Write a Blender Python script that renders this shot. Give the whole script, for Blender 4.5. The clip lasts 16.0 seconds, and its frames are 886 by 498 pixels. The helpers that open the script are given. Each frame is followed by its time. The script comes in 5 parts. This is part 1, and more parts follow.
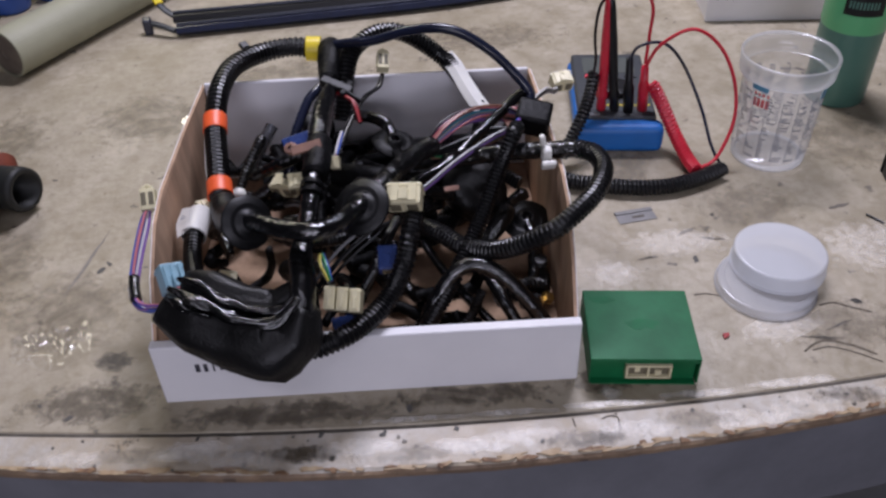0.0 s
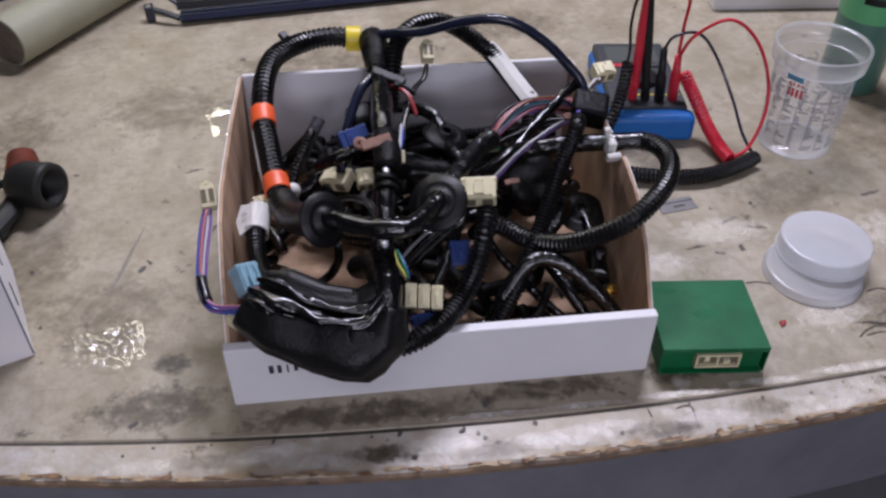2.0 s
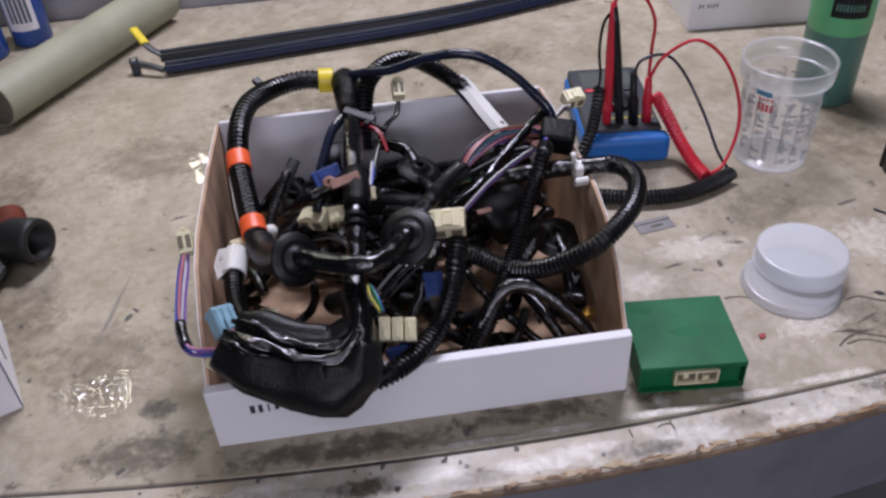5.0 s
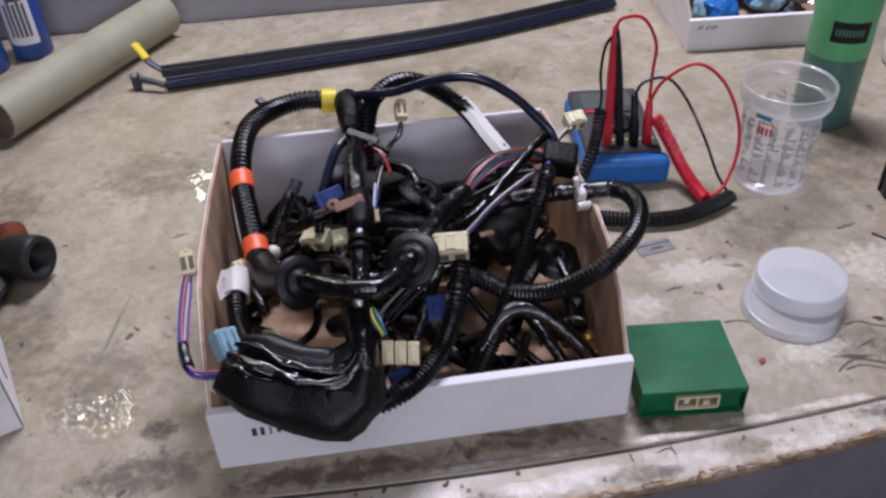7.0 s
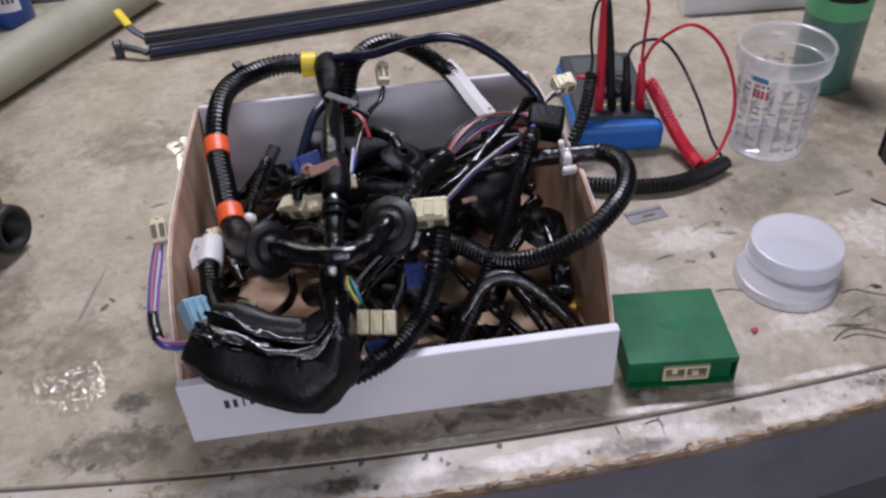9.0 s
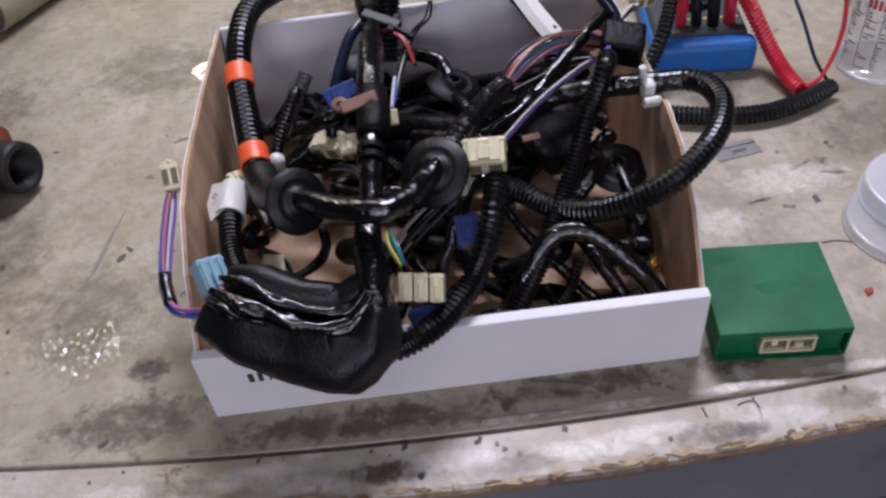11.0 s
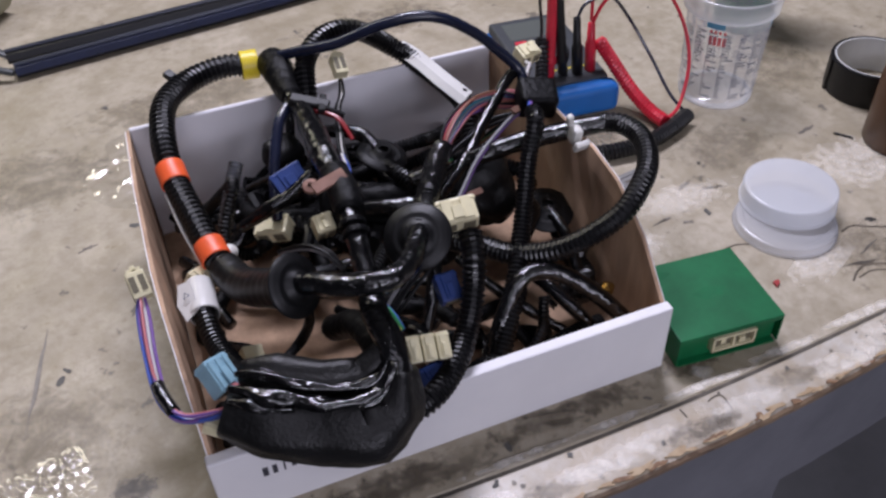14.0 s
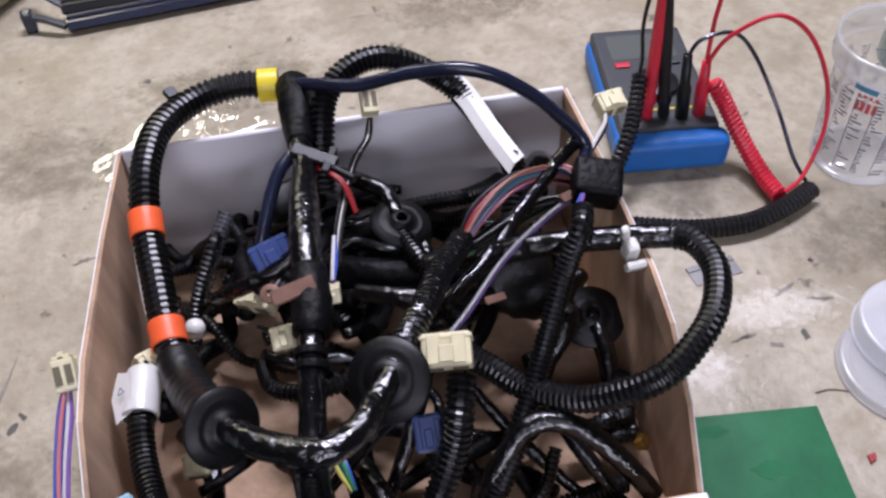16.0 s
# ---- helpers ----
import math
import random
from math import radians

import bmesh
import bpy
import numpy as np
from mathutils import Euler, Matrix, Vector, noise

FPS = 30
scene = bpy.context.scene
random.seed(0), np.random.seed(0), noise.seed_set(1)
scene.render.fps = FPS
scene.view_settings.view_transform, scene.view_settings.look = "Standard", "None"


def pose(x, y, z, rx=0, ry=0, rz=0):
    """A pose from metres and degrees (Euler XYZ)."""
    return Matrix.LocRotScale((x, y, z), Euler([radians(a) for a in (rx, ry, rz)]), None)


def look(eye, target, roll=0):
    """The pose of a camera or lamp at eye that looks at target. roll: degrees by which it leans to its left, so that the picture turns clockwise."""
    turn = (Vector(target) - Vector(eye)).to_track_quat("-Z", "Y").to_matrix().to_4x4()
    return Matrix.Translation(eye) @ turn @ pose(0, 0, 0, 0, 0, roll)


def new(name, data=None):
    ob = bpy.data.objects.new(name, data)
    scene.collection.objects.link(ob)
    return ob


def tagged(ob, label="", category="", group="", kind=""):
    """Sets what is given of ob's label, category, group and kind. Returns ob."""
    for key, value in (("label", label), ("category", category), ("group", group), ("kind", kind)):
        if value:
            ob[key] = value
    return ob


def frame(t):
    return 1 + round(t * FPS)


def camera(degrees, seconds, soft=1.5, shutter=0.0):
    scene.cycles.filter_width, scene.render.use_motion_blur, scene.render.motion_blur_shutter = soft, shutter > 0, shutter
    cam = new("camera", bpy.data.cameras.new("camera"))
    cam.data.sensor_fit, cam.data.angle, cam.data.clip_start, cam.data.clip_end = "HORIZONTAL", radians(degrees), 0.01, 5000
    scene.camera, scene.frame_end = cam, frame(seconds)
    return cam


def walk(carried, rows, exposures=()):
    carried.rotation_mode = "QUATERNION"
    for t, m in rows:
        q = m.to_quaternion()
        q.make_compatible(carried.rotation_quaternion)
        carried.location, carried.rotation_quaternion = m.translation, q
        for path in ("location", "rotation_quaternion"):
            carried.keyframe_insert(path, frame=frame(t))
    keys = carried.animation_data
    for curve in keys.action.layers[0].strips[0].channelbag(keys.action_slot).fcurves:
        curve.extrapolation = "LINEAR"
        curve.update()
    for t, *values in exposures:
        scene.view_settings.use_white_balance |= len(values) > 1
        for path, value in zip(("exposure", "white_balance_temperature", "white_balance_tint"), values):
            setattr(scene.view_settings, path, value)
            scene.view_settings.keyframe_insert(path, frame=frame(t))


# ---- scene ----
cam = camera(54.0, 16.0, soft=2.6)
PATH = [
    (0, (0.206, -0.46, 0.525), (0.25, 1.065, -0.769), -2.1),
    (0.5, (0.191, -0.493, 0.522), (0.221, 1.037, -0.766), -1.1),
    (1, (0.177, -0.461, 0.518), (0.263, 1.047, -0.793), -1.7),
    (1.5, (0.136, -0.478, 0.532), (0.274, 1.022, -0.785), -3.4),
    (2, (0.103, -0.441, 0.529), (0.29, 1.046, -0.795), 0.6),
    (2.5, (0.127, -0.386, 0.515), (0.309, 1.076, -0.838), -1.7),
    (3, (0.128, -0.4, 0.519), (0.269, 1.081, -0.818), -3.4),
    (3.5, (0.125, -0.426, 0.529), (0.279, 1.081, -0.776), -3.2),
    (4, (0.128, -0.443, 0.533), (0.285, 1.078, -0.756), -3.0),
    (6.5, (0.137, -0.456, 0.541), (0.303, 1.096, -0.709), -4.0),
    (7, (0.128, -0.447, 0.545), (0.306, 1.103, -0.706), -2.5),
    (7.5, (0.135, -0.443, 0.544), (0.314, 1.104, -0.71), -3.0),
    (8, (0.146, -0.436, 0.544), (0.325, 1.108, -0.715), -3.3),
    (8.5, (0.149, -0.437, 0.534), (0.316, 1.092, -0.744), -3.2),
    (11, (0.158, -0.347, 0.475), (0.169, 1.056, -0.95), -6.8),
    (11.5, (0.167, -0.288, 0.458), (-0.004, 1.04, -1.028), -9.0),
    (12, (0.128, -0.283, 0.487), (-0.021, 1.079, -0.97), -13.7),
    (12.5, (0.049, -0.312, 0.466), (0.346, 1.009, -1.006), -7.0),
    (13, (0.034, -0.334, 0.492), (0.45, 1.025, -0.915), -4.7),
    (13.5, (0.03, -0.328, 0.501), (0.504, 1.036, -0.882), -2.1),
    (14, (0.033, -0.337, 0.499), (0.544, 1.047, -0.851), -2.5),
    (14.5, (0.039, -0.339, 0.495), (0.535, 1.051, -0.854), -4.3),
    (15, (0.042, -0.334, 0.49), (0.505, 1.078, -0.849), -2.5),
    (15.5, (0.093, -0.268, 0.496), (0.454, 1.125, -0.894), -2.0),
    (16, (0.163, -0.19, 0.503), (0.326, 1.131, -0.99), -3.6),
]
walk(cam, [(t, look(eye, target, roll)) for t, eye, target, roll in PATH], [(0, -0.20), (2, -0.18), (4, -0.10), (8.5, -0.10), (11, -0.10), (12, -0.08), (13.5, -0.04), (15, 0.02), (15.5, 0.14), (16, 0.26)])

# ---- world and light ----
world = bpy.data.worlds.new("room_light")
scene.world = world
world.use_nodes = True
world.node_tree.nodes["Background"].inputs[0].default_value = (0.75, 0.82, 1.0, 1)
world.node_tree.nodes["Background"].inputs[1].default_value = 0.2


def area_lamp(name, eye, target, size, size_y, watts, colour):
    data = bpy.data.lights.new(name, "AREA")
    data.shape, data.size, data.size_y, data.energy, data.color = "RECTANGLE", size, size_y, watts, colour
    ob = new(name, data)
    ob.matrix_world = look(eye, target)
    return ob


TUBE_WHITE = (0.955, 0.935, 1.15)
area_lamp("fluorescent_over_back", (0.42, 0.92, 1.6), (0.28, 0.15, 0), 0.8, 0.16, 33, TUBE_WHITE)
area_lamp("fluorescent_left", (-0.5, 1.8, 1.35), (-0.1, 0.5, 0), 0.2, 1.4, 7.5, (1.03, 0.96, 0.80))
# unseen fill lamps, added to lift the bin's front and inner back panels
area_lamp("fill_behind_camera", (0.2, -1.9, 0.75), (0.15, 0.1, 0.05), 1.3, 0.3, 14, TUBE_WHITE)
area_lamp("fill_over_camera", (0.0, -1.1, 1.7), (0.15, 0.1, 0), 1.2, 0.2, 5, TUBE_WHITE)


# ---- materials ----
def material(name, colour, rough=0.5, metal=0.0, vary=0.0, scale=30.0, bump=0.0, bump_scale=200.0, spec=0.5, second=None, clear=0.0, trans=0.0, stretch=(1, 1, 1), thr=(0.35, 0.65)):
    """A surface with a mottled colour, varied gloss and fine relief."""
    m = bpy.data.materials.new(name)
    m.use_nodes = True
    nt = m.node_tree
    b = nt.nodes["Principled BSDF"]
    b.inputs["Roughness"].default_value = rough
    b.inputs["Metallic"].default_value = metal
    b.inputs["Specular IOR Level"].default_value = spec
    b.inputs["Coat Weight"].default_value = clear
    b.inputs["Base Color"].default_value = (*colour, 1)
    if trans:
        b.inputs["Transmission Weight"].default_value = trans
    co = nt.nodes.new("ShaderNodeTexCoord")
    mp = nt.nodes.new("ShaderNodeMapping")
    mp.inputs["Scale"].default_value = stretch
    nt.links.new(co.outputs["Object"], mp.inputs["Vector"])
    if vary or second:
        n = nt.nodes.new("ShaderNodeTexNoise")
        n.inputs["Scale"].default_value, n.inputs["Detail"].default_value, n.inputs["Roughness"].default_value = scale, 6, 0.65
        nt.links.new(mp.outputs[0], n.inputs["Vector"])
        r = nt.nodes.new("ShaderNodeMapRange")
        r.inputs["From Min"].default_value, r.inputs["From Max"].default_value = thr
        nt.links.new(n.outputs["Fac"], r.inputs["Value"])
        mix = nt.nodes.new("ShaderNodeMix")
        mix.data_type = "RGBA"
        other = second or tuple(max(0.0, c * (1 - vary)) for c in colour)
        mix.inputs["A"].default_value, mix.inputs["B"].default_value = (*colour, 1), (*other, 1)
        nt.links.new(r.outputs[0], mix.inputs["Factor"])
        nt.links.new(mix.outputs["Result"], b.inputs["Base Color"])
        rr = nt.nodes.new("ShaderNodeMapRange")
        rr.inputs["To Min"].default_value, rr.inputs["To Max"].default_value = max(0.02, rough * 0.8), min(1, rough * 1.2)
        nt.links.new(n.outputs["Fac"], rr.inputs["Value"])
        nt.links.new(rr.outputs[0], b.inputs["Roughness"])
    if bump:
        n2 = nt.nodes.new("ShaderNodeTexNoise")
        n2.inputs["Scale"].default_value, n2.inputs["Detail"].default_value = bump_scale, 4
        nt.links.new(mp.outputs[0], n2.inputs["Vector"])
        bp = nt.nodes.new("ShaderNodeBump")
        bp.inputs["Strength"].default_value, bp.inputs["Distance"].default_value = bump, 0.002
        nt.links.new(n2.outputs["Fac"], bp.inputs["Height"])
        nt.links.new(bp.outputs[0], b.inputs["Normal"])
    return m


def bench_material(name, light, dark, stain, speck, rough, pale):
    """Old painted bench board: blotches, grime, fine grain, specks and scratches."""
    m = bpy.data.materials.new(name)
    m.use_nodes = True
    nt = m.node_tree
    b = nt.nodes["Principled BSDF"]
    co = nt.nodes.new("ShaderNodeTexCoord")

    def noise_fac(scale, lo, hi, detail=6, stretch=(1, 1, 1), seed=0.0):
        mp = nt.nodes.new("ShaderNodeMapping")
        mp.inputs["Scale"].default_value, mp.inputs["Location"].default_value = stretch, (seed, seed * 0.7, 0)
        mp.inputs["Rotation"].default_value = (0, 0, seed * 0.37)
        nt.links.new(co.outputs["Object"], mp.inputs["Vector"])
        n = nt.nodes.new("ShaderNodeTexNoise")
        n.inputs["Scale"].default_value, n.inputs["Detail"].default_value, n.inputs["Roughness"].default_value = scale, detail, 0.62
        nt.links.new(mp.outputs[0], n.inputs["Vector"])
        r = nt.nodes.new("ShaderNodeMapRange")
        r.inputs["From Min"].default_value, r.inputs["From Max"].default_value = lo, hi
        nt.links.new(n.outputs["Fac"], r.inputs["Value"])
        return r.outputs[0]

    def mixed(fac, a, c, amount=1.0):
        mix = nt.nodes.new("ShaderNodeMix")
        mix.data_type = "RGBA"
        if amount < 1:
            mul = nt.nodes.new("ShaderNodeMath")
            mul.operation = "MULTIPLY"
            mul.inputs[1].default_value = amount
            nt.links.new(fac, mul.inputs[0])
            fac = mul.outputs[0]
        nt.links.new(fac, mix.inputs["Factor"])
        for socket, v in (("A", a), ("B", c)):
            if isinstance(v, tuple):
                mix.inputs[socket].default_value = (*v, 1)
            else:
                nt.links.new(v, mix.inputs[socket])
        return mix.outputs["Result"]

    col = mixed(noise_fac(5, 0.35, 0.65), light, dark)
    col = mixed(noise_fac(9, 0.46, 0.62, 8, seed=3.1), col, stain, 0.55)
    col = mixed(noise_fac(30, 0.46, 0.62, 8, seed=6.1), col, stain, 0.5)
    col = mixed(noise_fac(95, 0.45, 0.68, seed=7.7), col, stain, 0.55)
    col = mixed(noise_fac(38, 0.635, 0.67, 8, seed=1.3), col, speck, 0.75)
    col = mixed(noise_fac(16, 0.66, 0.70, 8, (1, 7, 1), seed=5.2), col, speck, 0.55)
    col = mixed(noise_fac(14, 0.68, 0.72, 8, (9, 1, 1), seed=9.2), col, speck, 0.5)
    col = mixed(noise_fac(14, 0.57, 0.64, 8, seed=12.4), col, tuple(min(1, c * 1.3) for c in light), pale)
    nt.links.new(col, b.inputs["Base Color"])
    rr = nt.nodes.new("ShaderNodeMapRange")
    rr.inputs["To Min"].default_value, rr.inputs["To Max"].default_value = rough - 0.24, rough + 0.14
    nt.links.new(noise_fac(30, 0.3, 0.7, seed=2.2), rr.inputs["Value"])
    nt.links.new(rr.outputs[0], b.inputs["Roughness"])
    bp = nt.nodes.new("ShaderNodeBump")
    bp.inputs["Strength"].default_value, bp.inputs["Distance"].default_value = 0.4, 0.0015
    nt.links.new(noise_fac(120, 0.2, 0.8, seed=4.4), bp.inputs["Height"])
    nt.links.new(bp.outputs[0], b.inputs["Normal"])
    return m


def clear_plastic(name, colour, glossy, milky, rough=0.08, bump=0.0, bump_scale=40.0):
    """Thin clear or milky sheet: light passes, with gloss from the Fresnel and a little scatter."""
    m = bpy.data.materials.new(name)
    m.use_nodes = True
    nt = m.node_tree
    nt.nodes.remove(nt.nodes["Principled BSDF"])
    out = nt.nodes["Material Output"]
    tr, gl, df, tl = (nt.nodes.new("ShaderNodeBsdf" + k) for k in ("Transparent", "Glossy", "Diffuse", "Translucent"))
    tr.inputs[0].default_value = (*colour, 1)
    df.inputs[0].default_value = tl.inputs[0].default_value = (*colour, 1)
    gl.inputs["Roughness"].default_value = rough
    a, body, fin = (nt.nodes.new("ShaderNodeMixShader") for _ in range(3))
    a.inputs[0].default_value = 0.45
    nt.links.new(df.outputs[0], a.inputs[1])
    nt.links.new(tl.outputs[0], a.inputs[2])
    body.inputs[0].default_value = milky
    nt.links.new(tr.outputs[0], body.inputs[1])
    nt.links.new(a.outputs[0], body.inputs[2])
    lw = nt.nodes.new("ShaderNodeLayerWeight")
    lw.inputs[0].default_value = 0.25
    fr = nt.nodes.new("ShaderNodeMapRange")
    fr.inputs["To Min"].default_value, fr.inputs["To Max"].default_value = glossy, min(1.0, glossy * 4)
    nt.links.new(lw.outputs["Facing"], fr.inputs["Value"])
    nt.links.new(fr.outputs[0], fin.inputs[0])
    nt.links.new(body.outputs[0], fin.inputs[1])
    nt.links.new(gl.outputs[0], fin.inputs[2])
    if bump:
        n2 = nt.nodes.new("ShaderNodeTexNoise")
        n2.inputs["Scale"].default_value, n2.inputs["Detail"].default_value = bump_scale, 3
        bp = nt.nodes.new("ShaderNodeBump")
        bp.inputs["Strength"].default_value, bp.inputs["Distance"].default_value = bump, 0.004
        nt.links.new(n2.outputs["Fac"], bp.inputs["Height"])
        nt.links.new(bp.outputs[0], gl.inputs["Normal"])
    nt.links.new(fin.outputs[0], out.inputs["Surface"])
    return m


M_BENCH = bench_material("worn_bench_board", (0.46, 0.406, 0.315), (0.385, 0.335, 0.245), (0.265, 0.222, 0.145), (0.09, 0.078, 0.062), 0.5, 0.3)
M_NOSE = bench_material("worn_painted_edging", (0.57, 0.54, 0.485), (0.44, 0.40, 0.335), (0.40, 0.32, 0.21), (0.07, 0.055, 0.04), 0.45, 0.7)
M_WOOD = bench_material("bare_brown_wood_edge", (0.36, 0.25, 0.15), (0.24, 0.16, 0.10), (0.13, 0.09, 0.06), (0.05, 0.035, 0.03), 0.7, 0.3)
M_APRON = material("grey_paint", (0.205, 0.205, 0.222), 0.5, vary=0.25, scale=9, bump=0.1, bump_scale=90)
M_UPSTAND = material("pale_grey_paint", (0.40, 0.40, 0.43), 0.55, vary=0.2, scale=9)
M_SEAM = material("seam_dirt", (0.12, 0.105, 0.085), 0.9, vary=0.4, scale=80)
M_FLOOR = material("shop_floor", (0.24, 0.24, 0.26), 0.6, vary=0.35, scale=3, bump=0.1, bump_scale=40)
M_WALL = material("room_wall", (0.26, 0.26, 0.27), 0.8, vary=0.1, scale=2)
M_CARD = material("brown_cardboard", (0.58, 0.39, 0.26), 0.85, vary=0.40, scale=11, bump=0.12, bump_scale=60, spec=0.2, stretch=(3, 3, 0.5))
M_CARD_W = material("white_card_liner", (0.85, 0.84, 0.85), 0.6, vary=0.05, scale=14, bump=0.05, bump_scale=40, spec=0.3)
M_CARD_IN = material("grey_white_card_liner", (0.84, 0.83, 0.85), 0.7, vary=0.08, scale=10, spec=0.3)
M_INK = material("dark_ink", (0.04, 0.04, 0.05), 0.7)
M_CONDUIT = material("ribbed_black_conduit", (0.0035, 0.0035, 0.004), 0.30, vary=0.3, scale=30, spec=0.46)
M_TAPE = material("black_vinyl_tape", (0.0035, 0.0035, 0.004), 0.15, vary=0.3, scale=40, bump=1.0, bump_scale=130, spec=0.85)
M_TAPE_DULL = material("dull_black_cloth_tape", (0.0035, 0.0035, 0.004), 0.5, vary=0.4, scale=60, bump=0.7, bump_scale=160, spec=0.15)
M_TAPE_WRAP = material("creased_black_cloth_tape", (0.008, 0.0078, 0.0078), 0.40, vary=0.4, scale=50, bump=0.3, bump_scale=420, spec=0.32)
M_RUBBER = material("black_rubber", (0.0035, 0.0035, 0.004), 0.45, vary=0.25, scale=50, bump=0.08, bump_scale=200, spec=0.35)
M_NAVY = material("dark_blue_sleeve", (0.014, 0.018, 0.04), 0.25, vary=0.3, scale=50, spec=0.6)
M_ORANGE = material("orange_tape", (0.90, 0.13, 0.035), 0.42, vary=0.12, scale=60, bump=0.1)
M_YELLOW = material("yellow_tape", (0.80, 0.62, 0.03), 0.4, vary=0.12, scale=60)
M_CREAM = material("cream_nylon", (0.74, 0.68, 0.44), 0.4, vary=0.16, scale=70, spec=0.5)
# darkened cream: the shade inside connector openings, put into the colour
M_CAVITY_SHADE = material("cavity_shade_brown", (0.16, 0.14, 0.09), 0.6, vary=0.2, scale=90)
M_SKYBLUE = material("pale_blue_nylon", (0.27, 0.46, 0.55), 0.38, vary=0.15, scale=70)
M_BLUE_D = material("dark_blue_nylon", (0.02, 0.05, 0.20), 0.4, vary=0.2, scale=70)
M_WHITE_P = material("white_nylon", (0.74, 0.73, 0.68), 0.35, vary=0.08, scale=60)
M_TAG = material("white_tag", (0.64, 0.63, 0.60), 0.35, vary=0.08, scale=40, clear=0.3)
M_COPPER = material("dull_copper", (0.20, 0.105, 0.075), 0.6, 0.4, vary=0.3, scale=80)
M_BRASS = material("brass", (0.62, 0.45, 0.18), 0.25, 1.0, vary=0.2, scale=80)
M_GREEN = material("green_powder_coat", (0.006, 0.150, 0.050), 0.5, spec=0.3, vary=0.30, scale=22, bump=0.06, bump_scale=500)
M_STEEL = material("blade_steel", (0.22, 0.215, 0.21), 0.5, 0.5, vary=0.2, scale=60)
M_MILKY = clear_plastic("milky_plastic", (0.95, 0.96, 0.985), 0.04, 0.25, 0.3)
M_MILKY_W = clear_plastic("white_milky_plastic", (0.965, 0.975, 0.995), 0.04, 0.46, 0.35)
M_CLEAR = clear_plastic("clear_cup_plastic", (0.95, 0.955, 0.965), 0.04, 0.25, 0.08)
M_RIM = clear_plastic("frosted_rim_plastic", (0.93, 0.94, 0.95), 0.05, 0.32, 0.2)
M_BAG = clear_plastic("clear_bag_film", (0.99, 0.99, 0.99), 0.10, 0.0, 0.10)
M_GLUE = clear_plastic("dried_clear_glue", (0.985, 0.98, 0.965), 0.10, 0.0, 0.17)
M_BLUE_R = material("blue_rubber", (0.012, 0.15, 0.50), 0.45, vary=0.12, scale=40, bump=0.05)
M_GREY_P = material("dark_grey_plastic", (0.045, 0.05, 0.055), 0.5, vary=0.2, scale=60)
M_RED = material("red_silicone", (0.62, 0.02, 0.045), 0.38, vary=0.15, scale=60)
M_BLACK_P = material("black_plastic", (0.009, 0.009, 0.010), 0.4, vary=0.2, scale=60, spec=0.35)
M_TUBE = material("olive_paper_tube", (0.32, 0.315, 0.22), 0.6, vary=0.14, scale=14, bump=0.06)
M_TUBE_END = material("brown_tube_core", (0.16, 0.13, 0.10), 0.8, vary=0.3, scale=60)
M_BOT = material("bright_green_plastic", (0.12, 0.46, 0.20), 0.3, vary=0.08, scale=20)
M_BOT_LOW = material("dull_green_liquid_in_plastic", (0.085, 0.20, 0.155), 0.3, vary=0.1, scale=20)
M_GRAD = material("grey_print", (0.12, 0.135, 0.18), 0.6)
M_GRAD_R = material("red_print", (0.62, 0.09, 0.10), 0.6)
M_GRAD_B = material("blue_print", (0.08, 0.26, 0.40), 0.6)
M_HOSE = material("dark_rubber_boot", (0.018, 0.019, 0.018), 0.5, vary=0.25, scale=60, spec=0.35)
M_RUST = material("brown_red_ribbed_rubber", (0.33, 0.10, 0.06), 0.55, vary=0.3, scale=70)
M_CAN = material("blue_can_paint", (0.03, 0.10, 0.42), 0.3, vary=0.2, scale=30)
M_BROWN = material("dark_brown_plastic", (0.10, 0.045, 0.02), 0.35, vary=0.3, scale=30)
M_CORE = material("white_tape_core", (0.6, 0.6, 0.58), 0.6, vary=0.1, scale=40)


# ---- building helpers ----
def part(name, bm, mat, parent=None, label="", smooth=False):
    """Links a bmesh, built in world places, as one mesh object under a thing or part."""
    me = bpy.data.meshes.new(name)
    bm.to_mesh(me)
    bm.free()
    me.materials.append(mat)
    if smooth:
        me.polygons.foreach_set("use_smooth", [True] * len(me.polygons))
    ob = new(name, me)
    if parent is not None:
        ob.parent = parent
        if parent.type == "EMPTY":
            ob.matrix_parent_inverse = parent.matrix_basis.inverted()
    if label:
        ob["label"] = label
    return ob


def thing(name, place, label, category, group="", kind=""):
    ob = new(name)
    ob.empty_display_size = 0.02
    ob.location = place
    return tagged(ob, label, category, group, kind)


def box(size, m=Matrix(), bevel=0.0, segs=2, bm=None):
    own = bmesh.new()
    bmesh.ops.create_cube(own, size=1)
    bmesh.ops.scale(own, vec=size, verts=own.verts)
    if bevel:
        bmesh.ops.bevel(own, geom=own.edges[:], offset=bevel, segments=segs, affect="EDGES", profile=0.6)
    own.transform(m)
    if bm is None:
        return own
    me = bpy.data.meshes.new("joined")
    own.to_mesh(me)
    own.free()
    bm.from_mesh(me)
    bpy.data.meshes.remove(me)
    return bm


